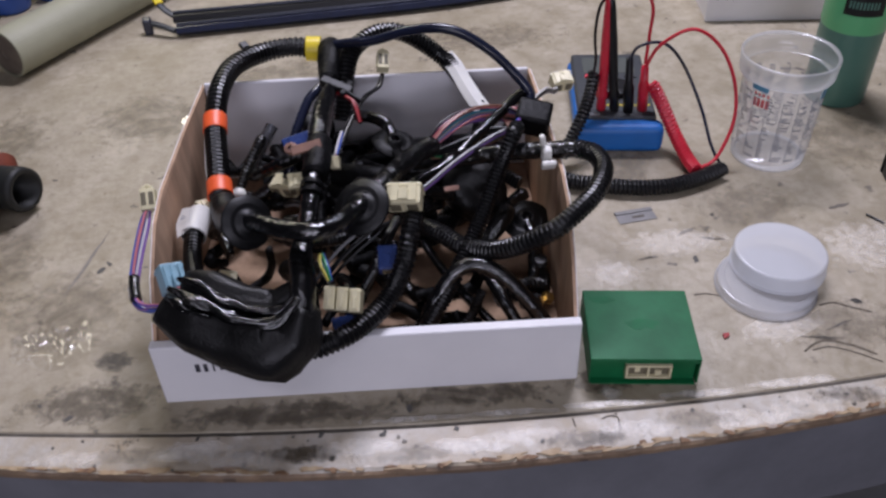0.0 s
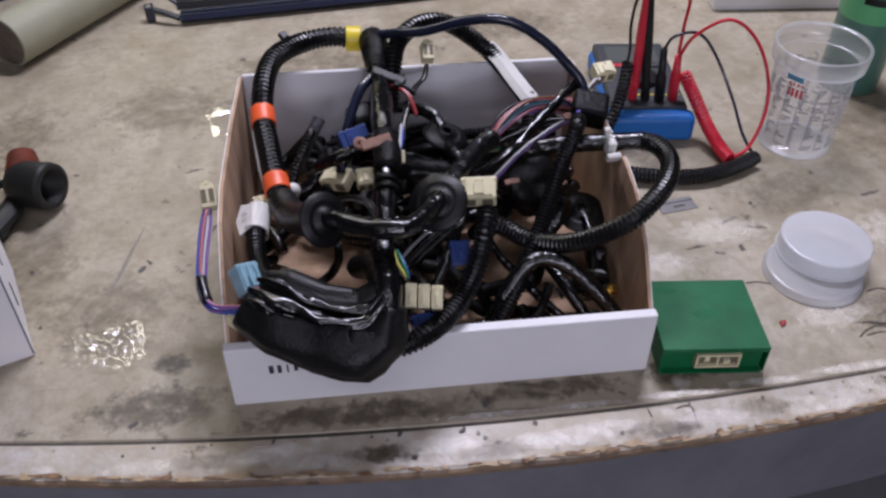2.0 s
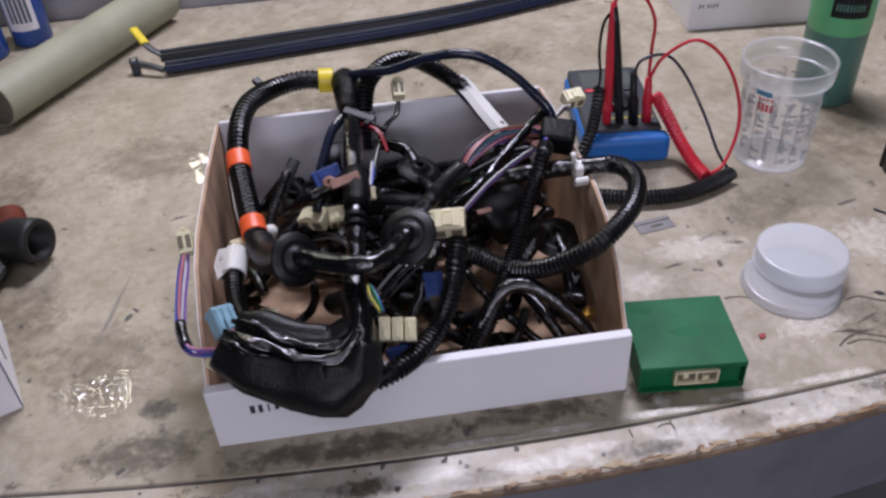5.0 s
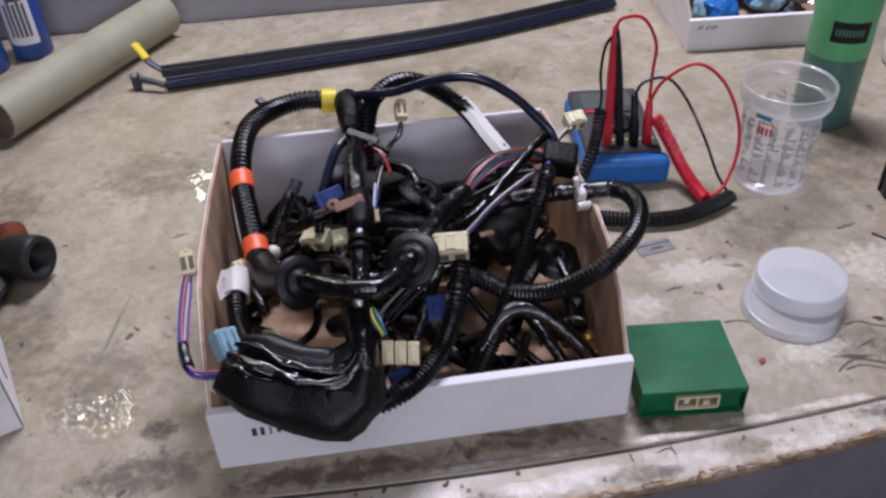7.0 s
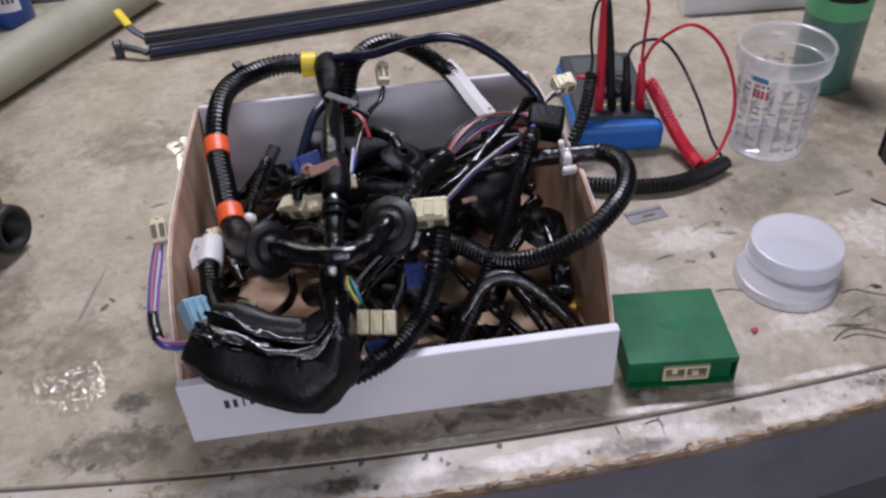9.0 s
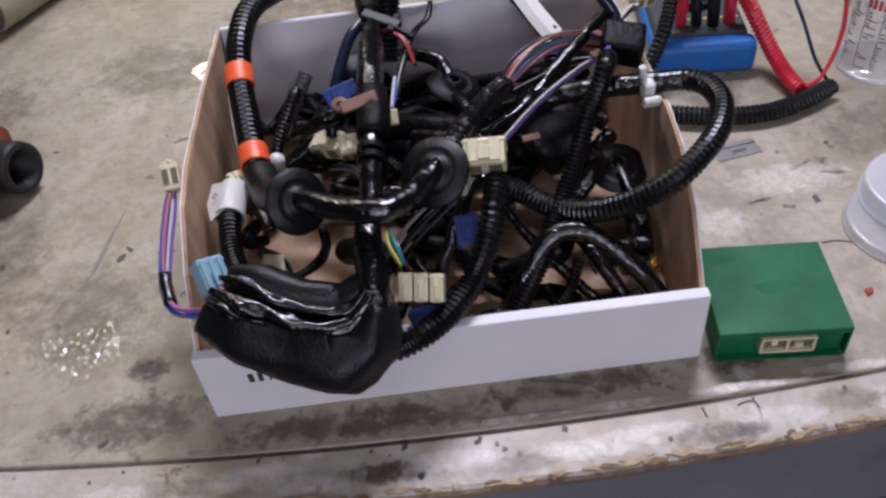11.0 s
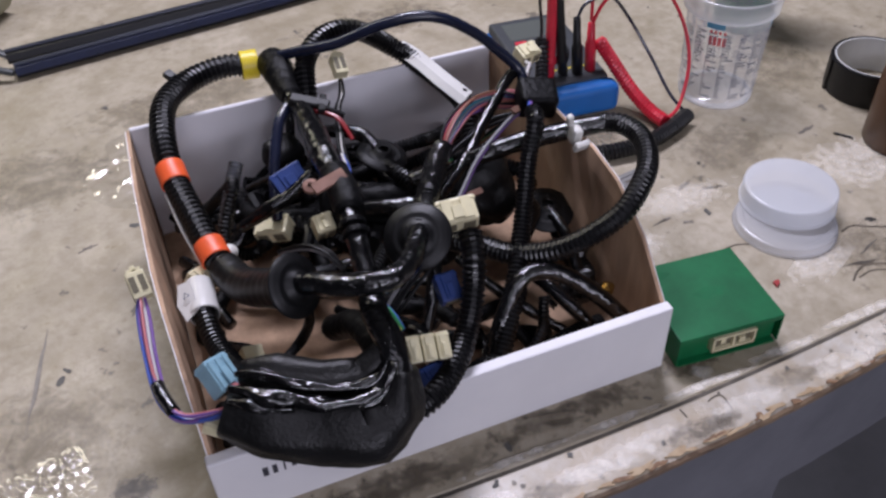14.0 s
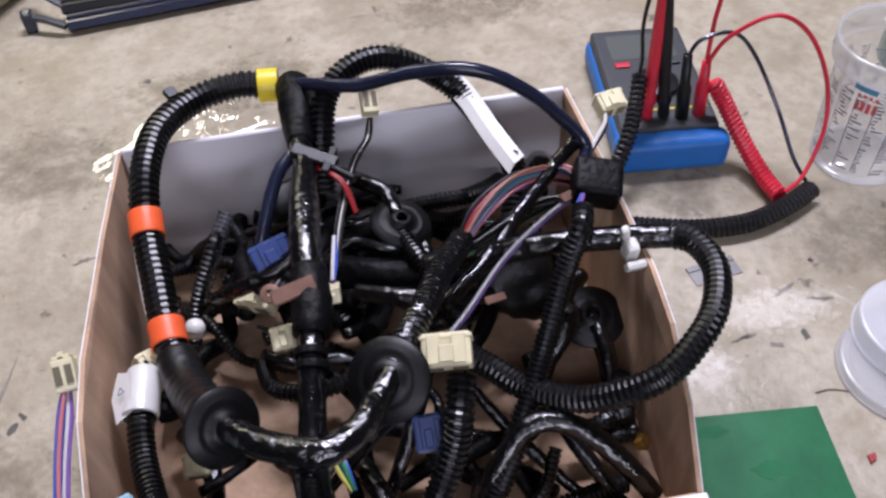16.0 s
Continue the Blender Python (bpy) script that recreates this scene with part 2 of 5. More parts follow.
def lathe(profile, m=Matrix(), segs=48, arc=None):
    """A turned body from (radius, height) pairs."""
    bm = bmesh.new()
    rings = []
    for r, z in profile:
        rings.append([bm.verts.new((r * math.cos(2 * math.pi * k / segs), r * math.sin(2 * math.pi * k / segs), z)) for k in range(segs)])
    for a, b in zip(rings, rings[1:]):
        for k in range(segs):
            bm.faces.new((a[k], a[(k + 1) % segs], b[(k + 1) % segs], b[k]))
    bmesh.ops.remove_doubles(bm, verts=bm.verts, dist=1e-6)
    bm.transform(m)
    return bm


def along(place, ahead, up=(0, 0, 1)):
    """A pose at place whose z axis points ahead."""
    return Matrix.Translation(place) @ Vector(ahead).normalized().to_track_quat("Z", "Y").to_matrix().to_4x4()


def spline(points, step):
    """Even steps along a smooth curve through the points."""
    p = [Vector(q) for q in points]
    p = [2 * p[0] - p[1]] + p + [2 * p[-1] - p[-2]]
    fine = []
    for a, b, c, d in zip(p, p[1:], p[2:], p[3:]):
        for k in range(24):
            t = k / 24
            fine.append(0.5 * ((2 * b) + (c - a) * t + (2 * a - 5 * b + 4 * c - d) * t * t + (3 * b - a - 3 * c + d) * t ** 3))
    fine.append(p[-2])
    out, left = [fine[0]], step
    for a, b in zip(fine, fine[1:]):
        gone, length = 0.0, (b - a).length
        while length - gone >= left:
            gone += left
            out.append(a.lerp(b, gone / length))
            left = step
        left -= length - gone
    if len(out) < 3:
        out = [fine[0], fine[len(fine) // 2], fine[-1]]
    return out


def sweep(path, radius, segs=14, flat=1.0, bm=None, close=True):
    """A tube round a path; radius is a function of the ring's number and angle."""
    bm = bm or bmesh.new()
    n = len(path)
    ahead = [(path[min(i + 1, n - 1)] - path[max(i - 1, 0)]).normalized() for i in range(n)]
    side = ahead[0].cross(Vector((0, 0, 1)))
    side = side.normalized() if side.length > 1e-3 else Vector((1, 0, 0))
    rings = []
    for i, c in enumerate(path):
        side = (side - ahead[i] * side.dot(ahead[i])).normalized()
        other = ahead[i].cross(side)
        ring = []
        for k in range(segs):
            a = 2 * math.pi * k / segs
            r = radius(i, a)
            ring.append(bm.verts.new(c + side * math.cos(a) * r + other * math.sin(a) * r * flat))
        rings.append(ring)
    for a, b in zip(rings, rings[1:]):
        for k in range(segs):
            bm.faces.new((a[k], b[k], b[(k + 1) % segs], a[(k + 1) % segs]))
    if close:
        bm.faces.new(rings[0])
        bm.faces.new(rings[-1][::-1])
    return bm


def ribbed(points, r, pitch=0.0, segs=14, deep=0.16):
    pitch = pitch or max(0.0033, r * 0.47)
    path = spline(points, pitch / 4)
    return sweep(path, lambda i, a: r if i % 4 < 2 else r * (1 - deep), segs)


def taped(points, radii, wobble=0.06, step=0.0025, segs=16, flat=1.0, seed=0.0, lap=0.05):
    """A bundle wrapped in tape: uneven radius and the steps of the overlapping turns."""
    path = spline(points, step)
    n = len(path)
    radii = list(radii) if isinstance(radii, (list, tuple)) else [radii, radii]

    def radius(i, a):
        u = i / max(1, n - 1) * (len(radii) - 1)
        k = min(int(u), len(radii) - 2)
        r = radii[k] + (radii[k + 1] - radii[k]) * (u - k)
        turn = ((i * step / 0.009 + a / (2 * math.pi)) % 1.0) * lap
        return r * (1 + turn + wobble * noise.noise(Vector((i * 0.11 + seed, math.cos(a) * 1.1, math.sin(a) * 1.1 + seed))))

    return sweep(path, radius, segs, flat)


def wire(points, r, segs=8, step=0.003):
    return sweep(spline(points, step), lambda i, a: r, segs)


def plate(outline, z0, z1, m=Matrix()):
    """An upright prism over an outline in the plane."""
    bm = bmesh.new()
    low = [bm.verts.new((x, y, z0)) for x, y in outline]
    top = [bm.verts.new((x, y, z1)) for x, y in outline]
    bm.faces.new(low[::-1])
    bm.faces.new(top)
    n = len(outline)
    for k in range(n):
        bm.faces.new((low[k], low[(k + 1) % n], top[(k + 1) % n], top[k]))
    bm.transform(m)
    return bm


# ---- the room ----
def slab(name, size, place, mat, kind="structure", label=""):
    ob = part(name, box(size, Matrix.Translation(place)), mat)
    return tagged(ob, label or name.replace("_", " "), name.split("_")[0], kind=kind)


slab("floor", (7.2, 7.2, 0.1), (0, 0, -0.95), M_FLOOR, label="dark grey painted workshop floor")
slab("ceiling", (7.2, 7.2, 0.1), (0, 0, 2.05), M_WALL, label="plain pale workshop ceiling")
slab("wall_north", (7.2, 0.1, 2.9), (0, 3.55, 0.55), M_WALL, label="plain pale workshop wall")
slab("wall_south", (7.2, 0.1, 2.9), (0, -3.55, 0.55), M_WALL, label="plain pale workshop wall")
slab("wall_east", (0.1, 7.0, 2.9), (3.55, 0, 0.55), M_WALL, label="plain pale workshop wall")
slab("wall_west", (0.1, 7.0, 2.9), (-3.55, 0, 0.55), M_WALL, label="plain pale workshop wall")


# ---- the workbench ----
def seam_y(x):
    return -0.0455 + 0.16 * min(abs(x - 0.19), 0.55) ** 2


def front_y(x):
    return -0.085 + 0.23 * min(abs(x - 0.19), 0.55) ** 2


def build_bench():
    bench = thing("workbench", (0.2, 0.4, -0.9), "old workbench with a stained beige top and a worn front edge", "workbench")
    xs = [-1.3 + 0.04 * k for k in range(81)]
    bm = bmesh.new()
    rows = []
    for x in xs:
        y = seam_y(x) + 0.0012
        rows.append([bm.verts.new(v) for v in ((x, y + 0.001, -0.03), (x, y, -0.0015), (x, y + 0.0015, 0), (x, 0.84, 0), (x, 0.84, -0.03))])
    for a, b in zip(rows, rows[1:]):
        for k in range(4):
            bm.faces.new((a[k], b[k], b[k + 1], a[k + 1]))
    part("top_board", bm, M_BENCH, bench, "stained beige painted board with dark specks")
    # edging strip with a chipped, rounded outer edge
    bm = bmesh.new()
    rows = []
    rng = random.Random(4)
    xs = [-1.3 + 0.006 * k for k in range(534)]
    for x in xs:
        yi, yo = seam_y(x) - 0.0012, front_y(x)
        chip = 0.0014 * noise.noise((x * 18, 0, 3)) + 0.0010 * noise.noise((x * 130, 1, 3))
        dz = 0.0006 * noise.noise((x * 40, 5, 1))
        prof = ((yi, -0.009), (yi, -0.001), (yi - 0.0015, 0.0004 + dz), ((yi + yo) / 2, 0.0006 + dz), (yo + 0.0045 + chip, 0.0002 + dz), (yo + 0.002 + chip, -0.0012), (yo + chip * 0.6, -0.003), (yo + chip * 0.6, -0.007), (yo + 0.003, -0.009))
        rows.append([bm.verts.new((x, y, z)) for y, z in prof])
    for a, b in zip(rows, rows[1:]):
        for k in range(len(a) - 1):
            bm.faces.new((a[k + 1], b[k + 1], b[k], a[k]))
    lip = bm.copy()
    bmesh.ops.delete(bm, geom=[f for f in bm.faces if max(v.co.z for v in f.verts) < -0.0003 and min(v.co.y for v in f.verts) < front_y(f.verts[0].co.x) + 0.008], context="FACES")
    bmesh.ops.delete(lip, geom=[f for f in lip.faces if not (max(v.co.z for v in f.verts) < -0.0003 and min(v.co.y for v in f.verts) < front_y(f.verts[0].co.x) + 0.008)], context="FACES")
    part("edging", bm, M_NOSE, bench, "chipped painted wooden edging with brown wear")
    part("worn_lip", lip, M_WOOD, bench, "bare brown worn lip")
    bm = plate([(x, seam_y(x) + 0.002) for x in xs[::10]] + [(x, seam_y(x) - 0.002) for x in xs[::-10]], -0.028, -0.0010)
    part("seam", bm, M_SEAM, bench, "dirt-filled seam")
    bm = plate([(x, front_y(x) + 0.0035) for x in xs[::10]] + [(x, front_y(x) + 0.026) for x in xs[::-10]], -0.115, -0.0085)
    part("apron", bm, M_APRON, bench, "grey painted front rail")
    for x in (-1.2, 0.40, 1.75):
        part("leg", box((0.045, 0.045, 0.784), pose(x, front_y(x) + 0.035, -0.508), 0.003), M_APRON, bench, "grey painted leg")
    part("upstand", box((3.2, 0.02, 0.10), pose(0.3, 0.853, 0.02), 0.002), M_UPSTAND, bench, "grey painted back strip")
    return bench


bench = build_bench()


# ---- open-fronted cardboard bin ----
def build_bin(name, m, width, depth, low, high, kink, label, group, inner):
    """A parts bin: low front, sides that rise to full height, corrugated board 4 mm thick."""
    t = 0.004
    bin_ob = thing(name, m.translation, label, "cardboard box", group)

    def side(x0, x1, part_name, mat, bow):
        bm = bmesh.new()
        out = [(0.0, 0), (0, low), (kink * 0.45, low + (high - low) * 0.62), (kink, high), (kink * 1.5, high + 0.004), (depth * 0.72, high), (depth, high - 0.003), (depth, 0)]
        near = [bm.verts.new((x0 + bow * math.sin(math.pi * min(1, y / depth)) * z / high, y, z)) for y, z in out]
        far = [bm.verts.new((x1 + bow * math.sin(math.pi * min(1, y / depth)) * z / high, y, z)) for y, z in out]
        bm.faces.new(near[::-1] if x0 < x1 else near)
        bm.faces.new(far if x0 < x1 else far[::-1])
        for k in range(len(out)):
            bm.faces.new((near[k], near[(k + 1) % len(out)], far[(k + 1) % len(out)], far[k]))
        bmesh.ops.recalc_face_normals(bm, faces=bm.faces)
        bm.transform(m)
        return part(part_name, bm, mat, bin_ob)

    side(t * 0.2, t * 0.35, "side_outer", M_CARD_W, -0.004)
    a = side(t * 0.36, t, "side_panel", M_CARD, -0.004)
    a["label"] = "brown corrugated side panel"
    side(width - t * 0.2, width - t * 0.35, "side_outer", M_CARD_W, 0.004)
    a = side(width - t * 0.36, width - t, "side_panel", M_CARD, 0.004)
    a["label"] = "brown corrugated side panel"
    # folded double front with a rounded white top
    part("front_panel", box((width + 0.002, 0.0085, low), m @ pose(width / 2, -0.0045, low / 2), 0.0016, 2), M_CARD_W, bin_ob, "white folded front panel")
    part("front_liner", box((width - 2 * t, 0.0012, low - 0.004), m @ pose(width / 2, 0.0008, low / 2 - 0.001)), M_CARD, bin_ob, "brown inner face")
    part("back_panel", box((width - 2 * t, t, high), m @ pose(width / 2, depth - t / 2, high / 2), 0.001, 1), inner, bin_ob, "greyish white back panel")
    part("base", box((width - 2 * t - 0.001, depth - t - 0.006, 0.003), m @ pose(width / 2, depth / 2, 0.0022)), M_CARD, bin_ob, "brown corrugated base")
    flap = box((width * 0.46, depth * 0.55, 0.002), m @ pose(width * 0.27, depth * 0.33, 0.0055, 0.8, 0, 0))
    part("base_flap", flap, M_CARD, bin_ob, "brown folded flap")
    return bin_ob


main_bin = build_bin("cardboard_bin", pose(0, 0, 0), 0.32, 0.292, 0.0615, 0.113, 0.075, "white cardboard parts bin with brown inside, full of wiring", "cardboard parts bins", M_CARD_IN)
# printed number, mostly covered: plain bars
bm = bmesh.new()
for k, (w, z) in enumerate(((0.0035, 0.008), (0.003, 0.008), (0.0012, 0.008), (0.003, 0.006))):
    box((w, 0.0006, z), pose(0.031 + 0.006 * k, -0.0090, 0.038), bm=bm)
part("print", bm, M_INK, main_bin, "dark printed marks")


# ---- green module ----
def build_module():
    m = pose(0.374, 0.020, 0, 0, 0, -5.0)
    mod = thing("control_module", m.translation, "green painted metal control module with a cream socket", "electronic module")
    w, d, h = 0.081, 0.077, 0.029
    part("cover", box((w + 0.003, d, 0.0016), m @ pose(0, 0, h - 0.0008), 0.0006, 2), M_GREEN, mod, "green folded cover")
    for s in (-1, 1):
        part("side_flange", box((0.0014, d, h - 0.003), m @ pose(s * (w / 2 + 0.0008), 0, h / 2 + 0.0002), 0.0004, 1), M_GREEN, mod)
    part("front_flange", box((w + 0.0002, 0.0014, 0.0035), m @ pose(0, -d / 2 + 0.0009, h - 0.0034), 0.0004, 1), M_GREEN, mod)
    part("chassis", box((w - 0.0005, d - 0.006, h - 0.0035), m @ pose(0, 0.0025, h / 2 - 0.0005), 0.0006, 1), M_GREEN, mod, "green inner chassis")
    part("foot", box((w - 0.001, d - 0.001, 0.0016), m @ pose(0, 0, 0.0008)), M_GREEN, mod)
    sock = bmesh.new()
    for size, at in (((0.035, 0.007, 0.0018), (0, 0.0062)), ((0.035, 0.007, 0.0018), (0, -0.0062)), ((0.0018, 0.007, 0.0124), (-0.0166, 0)), ((0.0018, 0.007, 0.0124), (0.0166, 0)), ((0.0016, 0.006, 0.0124), (0, 0)), ((0.004, 0.005, 0.006), (-0.0085, 0.002)), ((0.005, 0.005, 0.005), (0.0075, -0.002))):
        box(size, m @ pose(0.003 + at[0], -d / 2 + 0.0030, h * 0.52 + at[1]), bm=sock)
    s = part("socket", sock, M_CREAM, mod, "cream plastic socket")
    part("socket_cavity", box((0.033, 0.002, 0.012), m @ pose(0.003, -d / 2 + 0.0035, h * 0.52)), M_CAVITY_SHADE, s, "dark plate with the socket opening's shade in its colour")
    worn = material("worn_green_paint", (0.007, 0.122, 0.043), 0.55, spec=0.25, vary=0.5, scale=160, second=(0.008, 0.145, 0.050))
    for x, y, rx, ry in ((0.002, 0.0, 0.0125, 0.0055), (-0.028, 0.027, 0.010, 0.0035)):
        out = []
        for k in range(36):
            a = 2 * math.pi * k / 36
            q = 1 + 0.5 * noise.noise((2 * math.cos(a), 2 * math.sin(a), x * 90))
            out.append((x + rx * q * math.cos(a), y + ry * q * math.sin(a)))
        part("worn_spot", plate(out, h - 0.0003, h + 0.00012, m), worn, mod, "rubbed darker spot in the paint")


build_module()


# ---- razor blade, red chip, marks ----
def build_blade():
    m = pose(0.412, 0.192, 0, 0, 0, 9)
    bl = thing("razor_blade", m.translation, "small single-edge steel razor blade lying on the bench", "razor blade")
    part("blade", plate([(-0.019, -0.009), (0.019, -0.009), (0.019, 0.004), (-0.019, 0.004)], 0.0003, 0.0008, m), M_STEEL, bl)
    part("spine", box((0.038, 0.005, 0.0016), m @ pose(0, 0.0062, 0.0009), 0.0003, 1), M_STEEL, bl, "folded steel spine")
    part("slot", box((0.012, 0.003, 0.0003), m @ pose(0.002, -0.002, 0.0009)), M_SEAM, bl, "dark slot")


build_blade()
rng = random.Random(7)
chip = part("red_chip", plate([(0, 0), (0.006, 0.001), (0.0075, 0.004), (0.002, 0.005)], 0.0002, 0.002, pose(0.448, 0.024, 0, 0, 0, 20)), material("dull_red_plastic", (0.34, 0.03, 0.03), 0.5))
tagged(chip, "small dull red plastic chip on the bench", "debris")


def blot(name, x, y, rx, ry, turn, mat, label, seed, z=0.0006, ragged=0.35):
    out = []
    for k in range(40):
        a = 2 * math.pi * k / 40
        q = 1 + ragged * 1.6 * noise.noise((1.5 * math.cos(a), 1.5 * math.sin(a), seed * 1.7))
        out.append((rx * q * math.cos(a), ry * q * math.sin(a)))
    return part(name, plate(out, 0.0001, z, pose(x, y, 0, 0, 0, turn)), mat, bench, label)


def soft_stain_material(name, colour, rough, scale, cover, seed):
    """A stain that fades out unevenly towards its rim."""
    m = bpy.data.materials.new(name)
    m.use_nodes = True
    nt = m.node_tree
    b = nt.nodes["Principled BSDF"]
    b.inputs["Base Color"].default_value = (*colour, 1)
    b.inputs["Roughness"].default_value = rough
    co = nt.nodes.new("ShaderNodeTexCoord")
    off = nt.nodes.new("ShaderNodeVectorMath")
    off.operation = "SUBTRACT"
    off.inputs[1].default_value = (0.5, 0.5, 0.5)
    nt.links.new(co.outputs["Generated"], off.inputs[0])
    flat = nt.nodes.new("ShaderNodeVectorMath")
    flat.operation = "MULTIPLY"
    flat.inputs[1].default_value = (2, 2, 0)
    nt.links.new(off.outputs[0], flat.inputs[0])
    far = nt.nodes.new("ShaderNodeVectorMath")
    far.operation = "LENGTH"
    nt.links.new(flat.outputs[0], far.inputs[0])
    fade = nt.nodes.new("ShaderNodeMapRange")
    fade.inputs["From Min"].default_value, fade.inputs["From Max"].default_value = 0.35, 1.0
    fade.inputs["To Min"].default_value, fade.inputs["To Max"].default_value = 0.0, 0.42
    nt.links.new(far.outputs["Value"], fade.inputs["Value"])
    mp = nt.nodes.new("ShaderNodeMapping")
    mp.inputs["Location"].default_value = (seed, seed * 0.6, 0)
    nt.links.new(co.outputs["Object"], mp.inputs["Vector"])
    n = nt.nodes.new("ShaderNodeTexNoise")
    n.inputs["Scale"].default_value, n.inputs["Detail"].default_value, n.inputs["Roughness"].default_value = scale, 8, 0.68
    nt.links.new(mp.outputs[0], n.inputs["Vector"])
    less = nt.nodes.new("ShaderNodeMath")
    less.operation = "SUBTRACT"
    nt.links.new(n.outputs["Fac"], less.inputs[0])
    nt.links.new(fade.outputs[0], less.inputs[1])
    edge = nt.nodes.new("ShaderNodeMapRange")
    edge.inputs["From Min"].default_value, edge.inputs["From Max"].default_value = 0.30, 0.62
    edge.inputs["To Max"].default_value = cover
    nt.links.new(less.outputs[0], edge.inputs["Value"])
    nt.links.new(edge.outputs[0], b.inputs["Alpha"])
    return m


def stain(x, y, rx, ry, turn, mat, label, z=0.0003):
    out = [(rx * math.cos(2 * math.pi * k / 48), ry * math.sin(2 * math.pi * k / 48)) for k in range(48)]
    ob = part("stain", plate(out, z - 0.0001, z, pose(x, y, 0, 0, 0, turn)), mat, bench, label)
    ob.visible_shadow = False


# dark brown for edging grime and for shade painted before the bin
M_GRIME_SHADE = soft_stain_material("grime_and_shade_brown", (0.095, 0.076, 0.05), 0.5, 70, 0.78, 1.0)
M_GRIME_L = soft_stain_material("thin_brown_grime", (0.14, 0.115, 0.075), 0.5, 55, 0.5, 4.0)
M_PALE = soft_stain_material("patchy_pale_white", (0.70, 0.67, 0.61), 0.4, 85, 0.6, 2.0)
M_WORN = soft_stain_material("worn_white_paint", (0.66, 0.63, 0.57), 0.4, 130, 0.42, 7.0)
# part grime, part the bin's cast shadow put into the bench colour
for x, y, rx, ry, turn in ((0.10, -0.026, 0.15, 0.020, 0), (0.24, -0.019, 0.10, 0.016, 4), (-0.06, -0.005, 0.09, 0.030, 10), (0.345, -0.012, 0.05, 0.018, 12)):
    stain(x, y, rx, ry, turn, M_GRIME_SHADE, "dark brown grime and painted shade around the bin's front")
for x, y, rx, ry, turn in ((-0.11, 0.10, 0.10, 0.07, 30), (-0.20, 0.16, 0.08, 0.10, 0), (-0.10, 0.42, 0.11, 0.08, 20), (0.05, 0.50, 0.16, 0.06, 5), (0.52, 0.20, 0.08, 0.05, 15), (0.42, 0.27, 0.05, 0.05, 0), (0.66, 0.30, 0.09, 0.07, 40), (0.56, 0.03, 0.09, 0.03, 25), (-0.25, 0.38, 0.10, 0.06, 70), (0.30, 0.58, 0.15, 0.05, 12)):
    stain(x, y, rx, ry, turn, M_GRIME_L, "thin brown stain on the bench paint", 0.0004)
for x, y, rx, ry, turn in ((0.375, 0.112, 0.040, 0.022, -35), (0.345, -0.026, 0.012, 0.014, 60), (0.50, 0.035, 0.07, 0.016, 25), (0.62, 0.13, 0.09, 0.05, 20), (0.44, 0.15, 0.08, 0.03, 5)):
    stain(x, y, rx, ry, turn, M_WORN, "pale worn patch in the bench paint", 0.0005)
for k in range(16):
    x = -0.06 + 0.042 * k
    stain(x, seam_y(x) * (0.35 + 0.1 * (k % 3)) + front_y(x) * (0.65 - 0.1 * (k % 3)), 0.05, 0.013, 0.36 * math.degrees(x - 0.19), (M_WORN, M_GRIME_L, M_PALE, M_WORN, M_GRIME_SHADE)[k % 5], "patchy wear on the bench edging", 0.0013 + 0.0001 * (k % 4))

for k in range(5):
    x = 0.19 + 0.075 * k
    stain(x, seam_y(x) + 0.0065, 0.06, 0.0050, math.degrees(math.atan(0.32 * (x - 0.19))), M_PALE, "patchy pale strip beside the seam", 0.0006)

M_SMUDGE = material("dark_grease", (0.10, 0.095, 0.085), 0.6, vary=0.3, scale=90)
M_SMUDGE2 = material("brown_grime", (0.21, 0.185, 0.15), 0.55, vary=0.35, scale=60)
M_SMUDGE3 = material("faint_grime", (0.26, 0.235, 0.20), 0.55, vary=0.35, scale=60)
M_GREASE = soft_stain_material("dark_grease_rubbed_in", (0.07, 0.06, 0.048), 0.45, 75, 0.9, 3.0)
stain(-0.053, 0.038, 0.026, 0.018, 12, M_GREASE, "dark grease mark on the bench", 0.0006)
stain(-0.050, 0.040, 0.018, 0.011, -8, M_GREASE, "dark grease mark on the bench", 0.0007)
for k, (x, y, l, w, a) in enumerate(((-0.108, 0.165, 0.036, 0.0012, 78), (0.455, 0.165, 0.008, 0.0016, 25), (0.475, 0.152, 0.007, 0.0012, -12), (0.53, 0.02, 0.012, 0.0014, -8), (0.545, 0.032, 0.010, 0.0012, 24), (0.61, 0.19, 0.010, 0.002, 10), (-0.03, 0.21, 0.006, 0.0025, 60), (-0.06, 0.30, 0.006, 0.002, 15), (0.64, 0.335, 0.012, 0.0016, 30), (0.41, 0.13, 0.008, 0.0012, 12), (0.43, 0.120, 0.006, 0.0014, -20))):
    blot("scratch", x, y, l, w, a, M_SMUDGE2 if k % 4 else M_SMUDGE3, "dark scuffed scratch in the bench top", 40 + k, 0.0004, 0.8)
M_RUSTY = material("rusty_brown_wear", (0.30, 0.175, 0.085), 0.7, vary=0.5, scale=140, second=(0.14, 0.08, 0.045))
M_OCHRE = material("ochre_wear", (0.47, 0.36, 0.22), 0.6, vary=0.4, scale=120, second=(0.33, 0.22, 0.12))
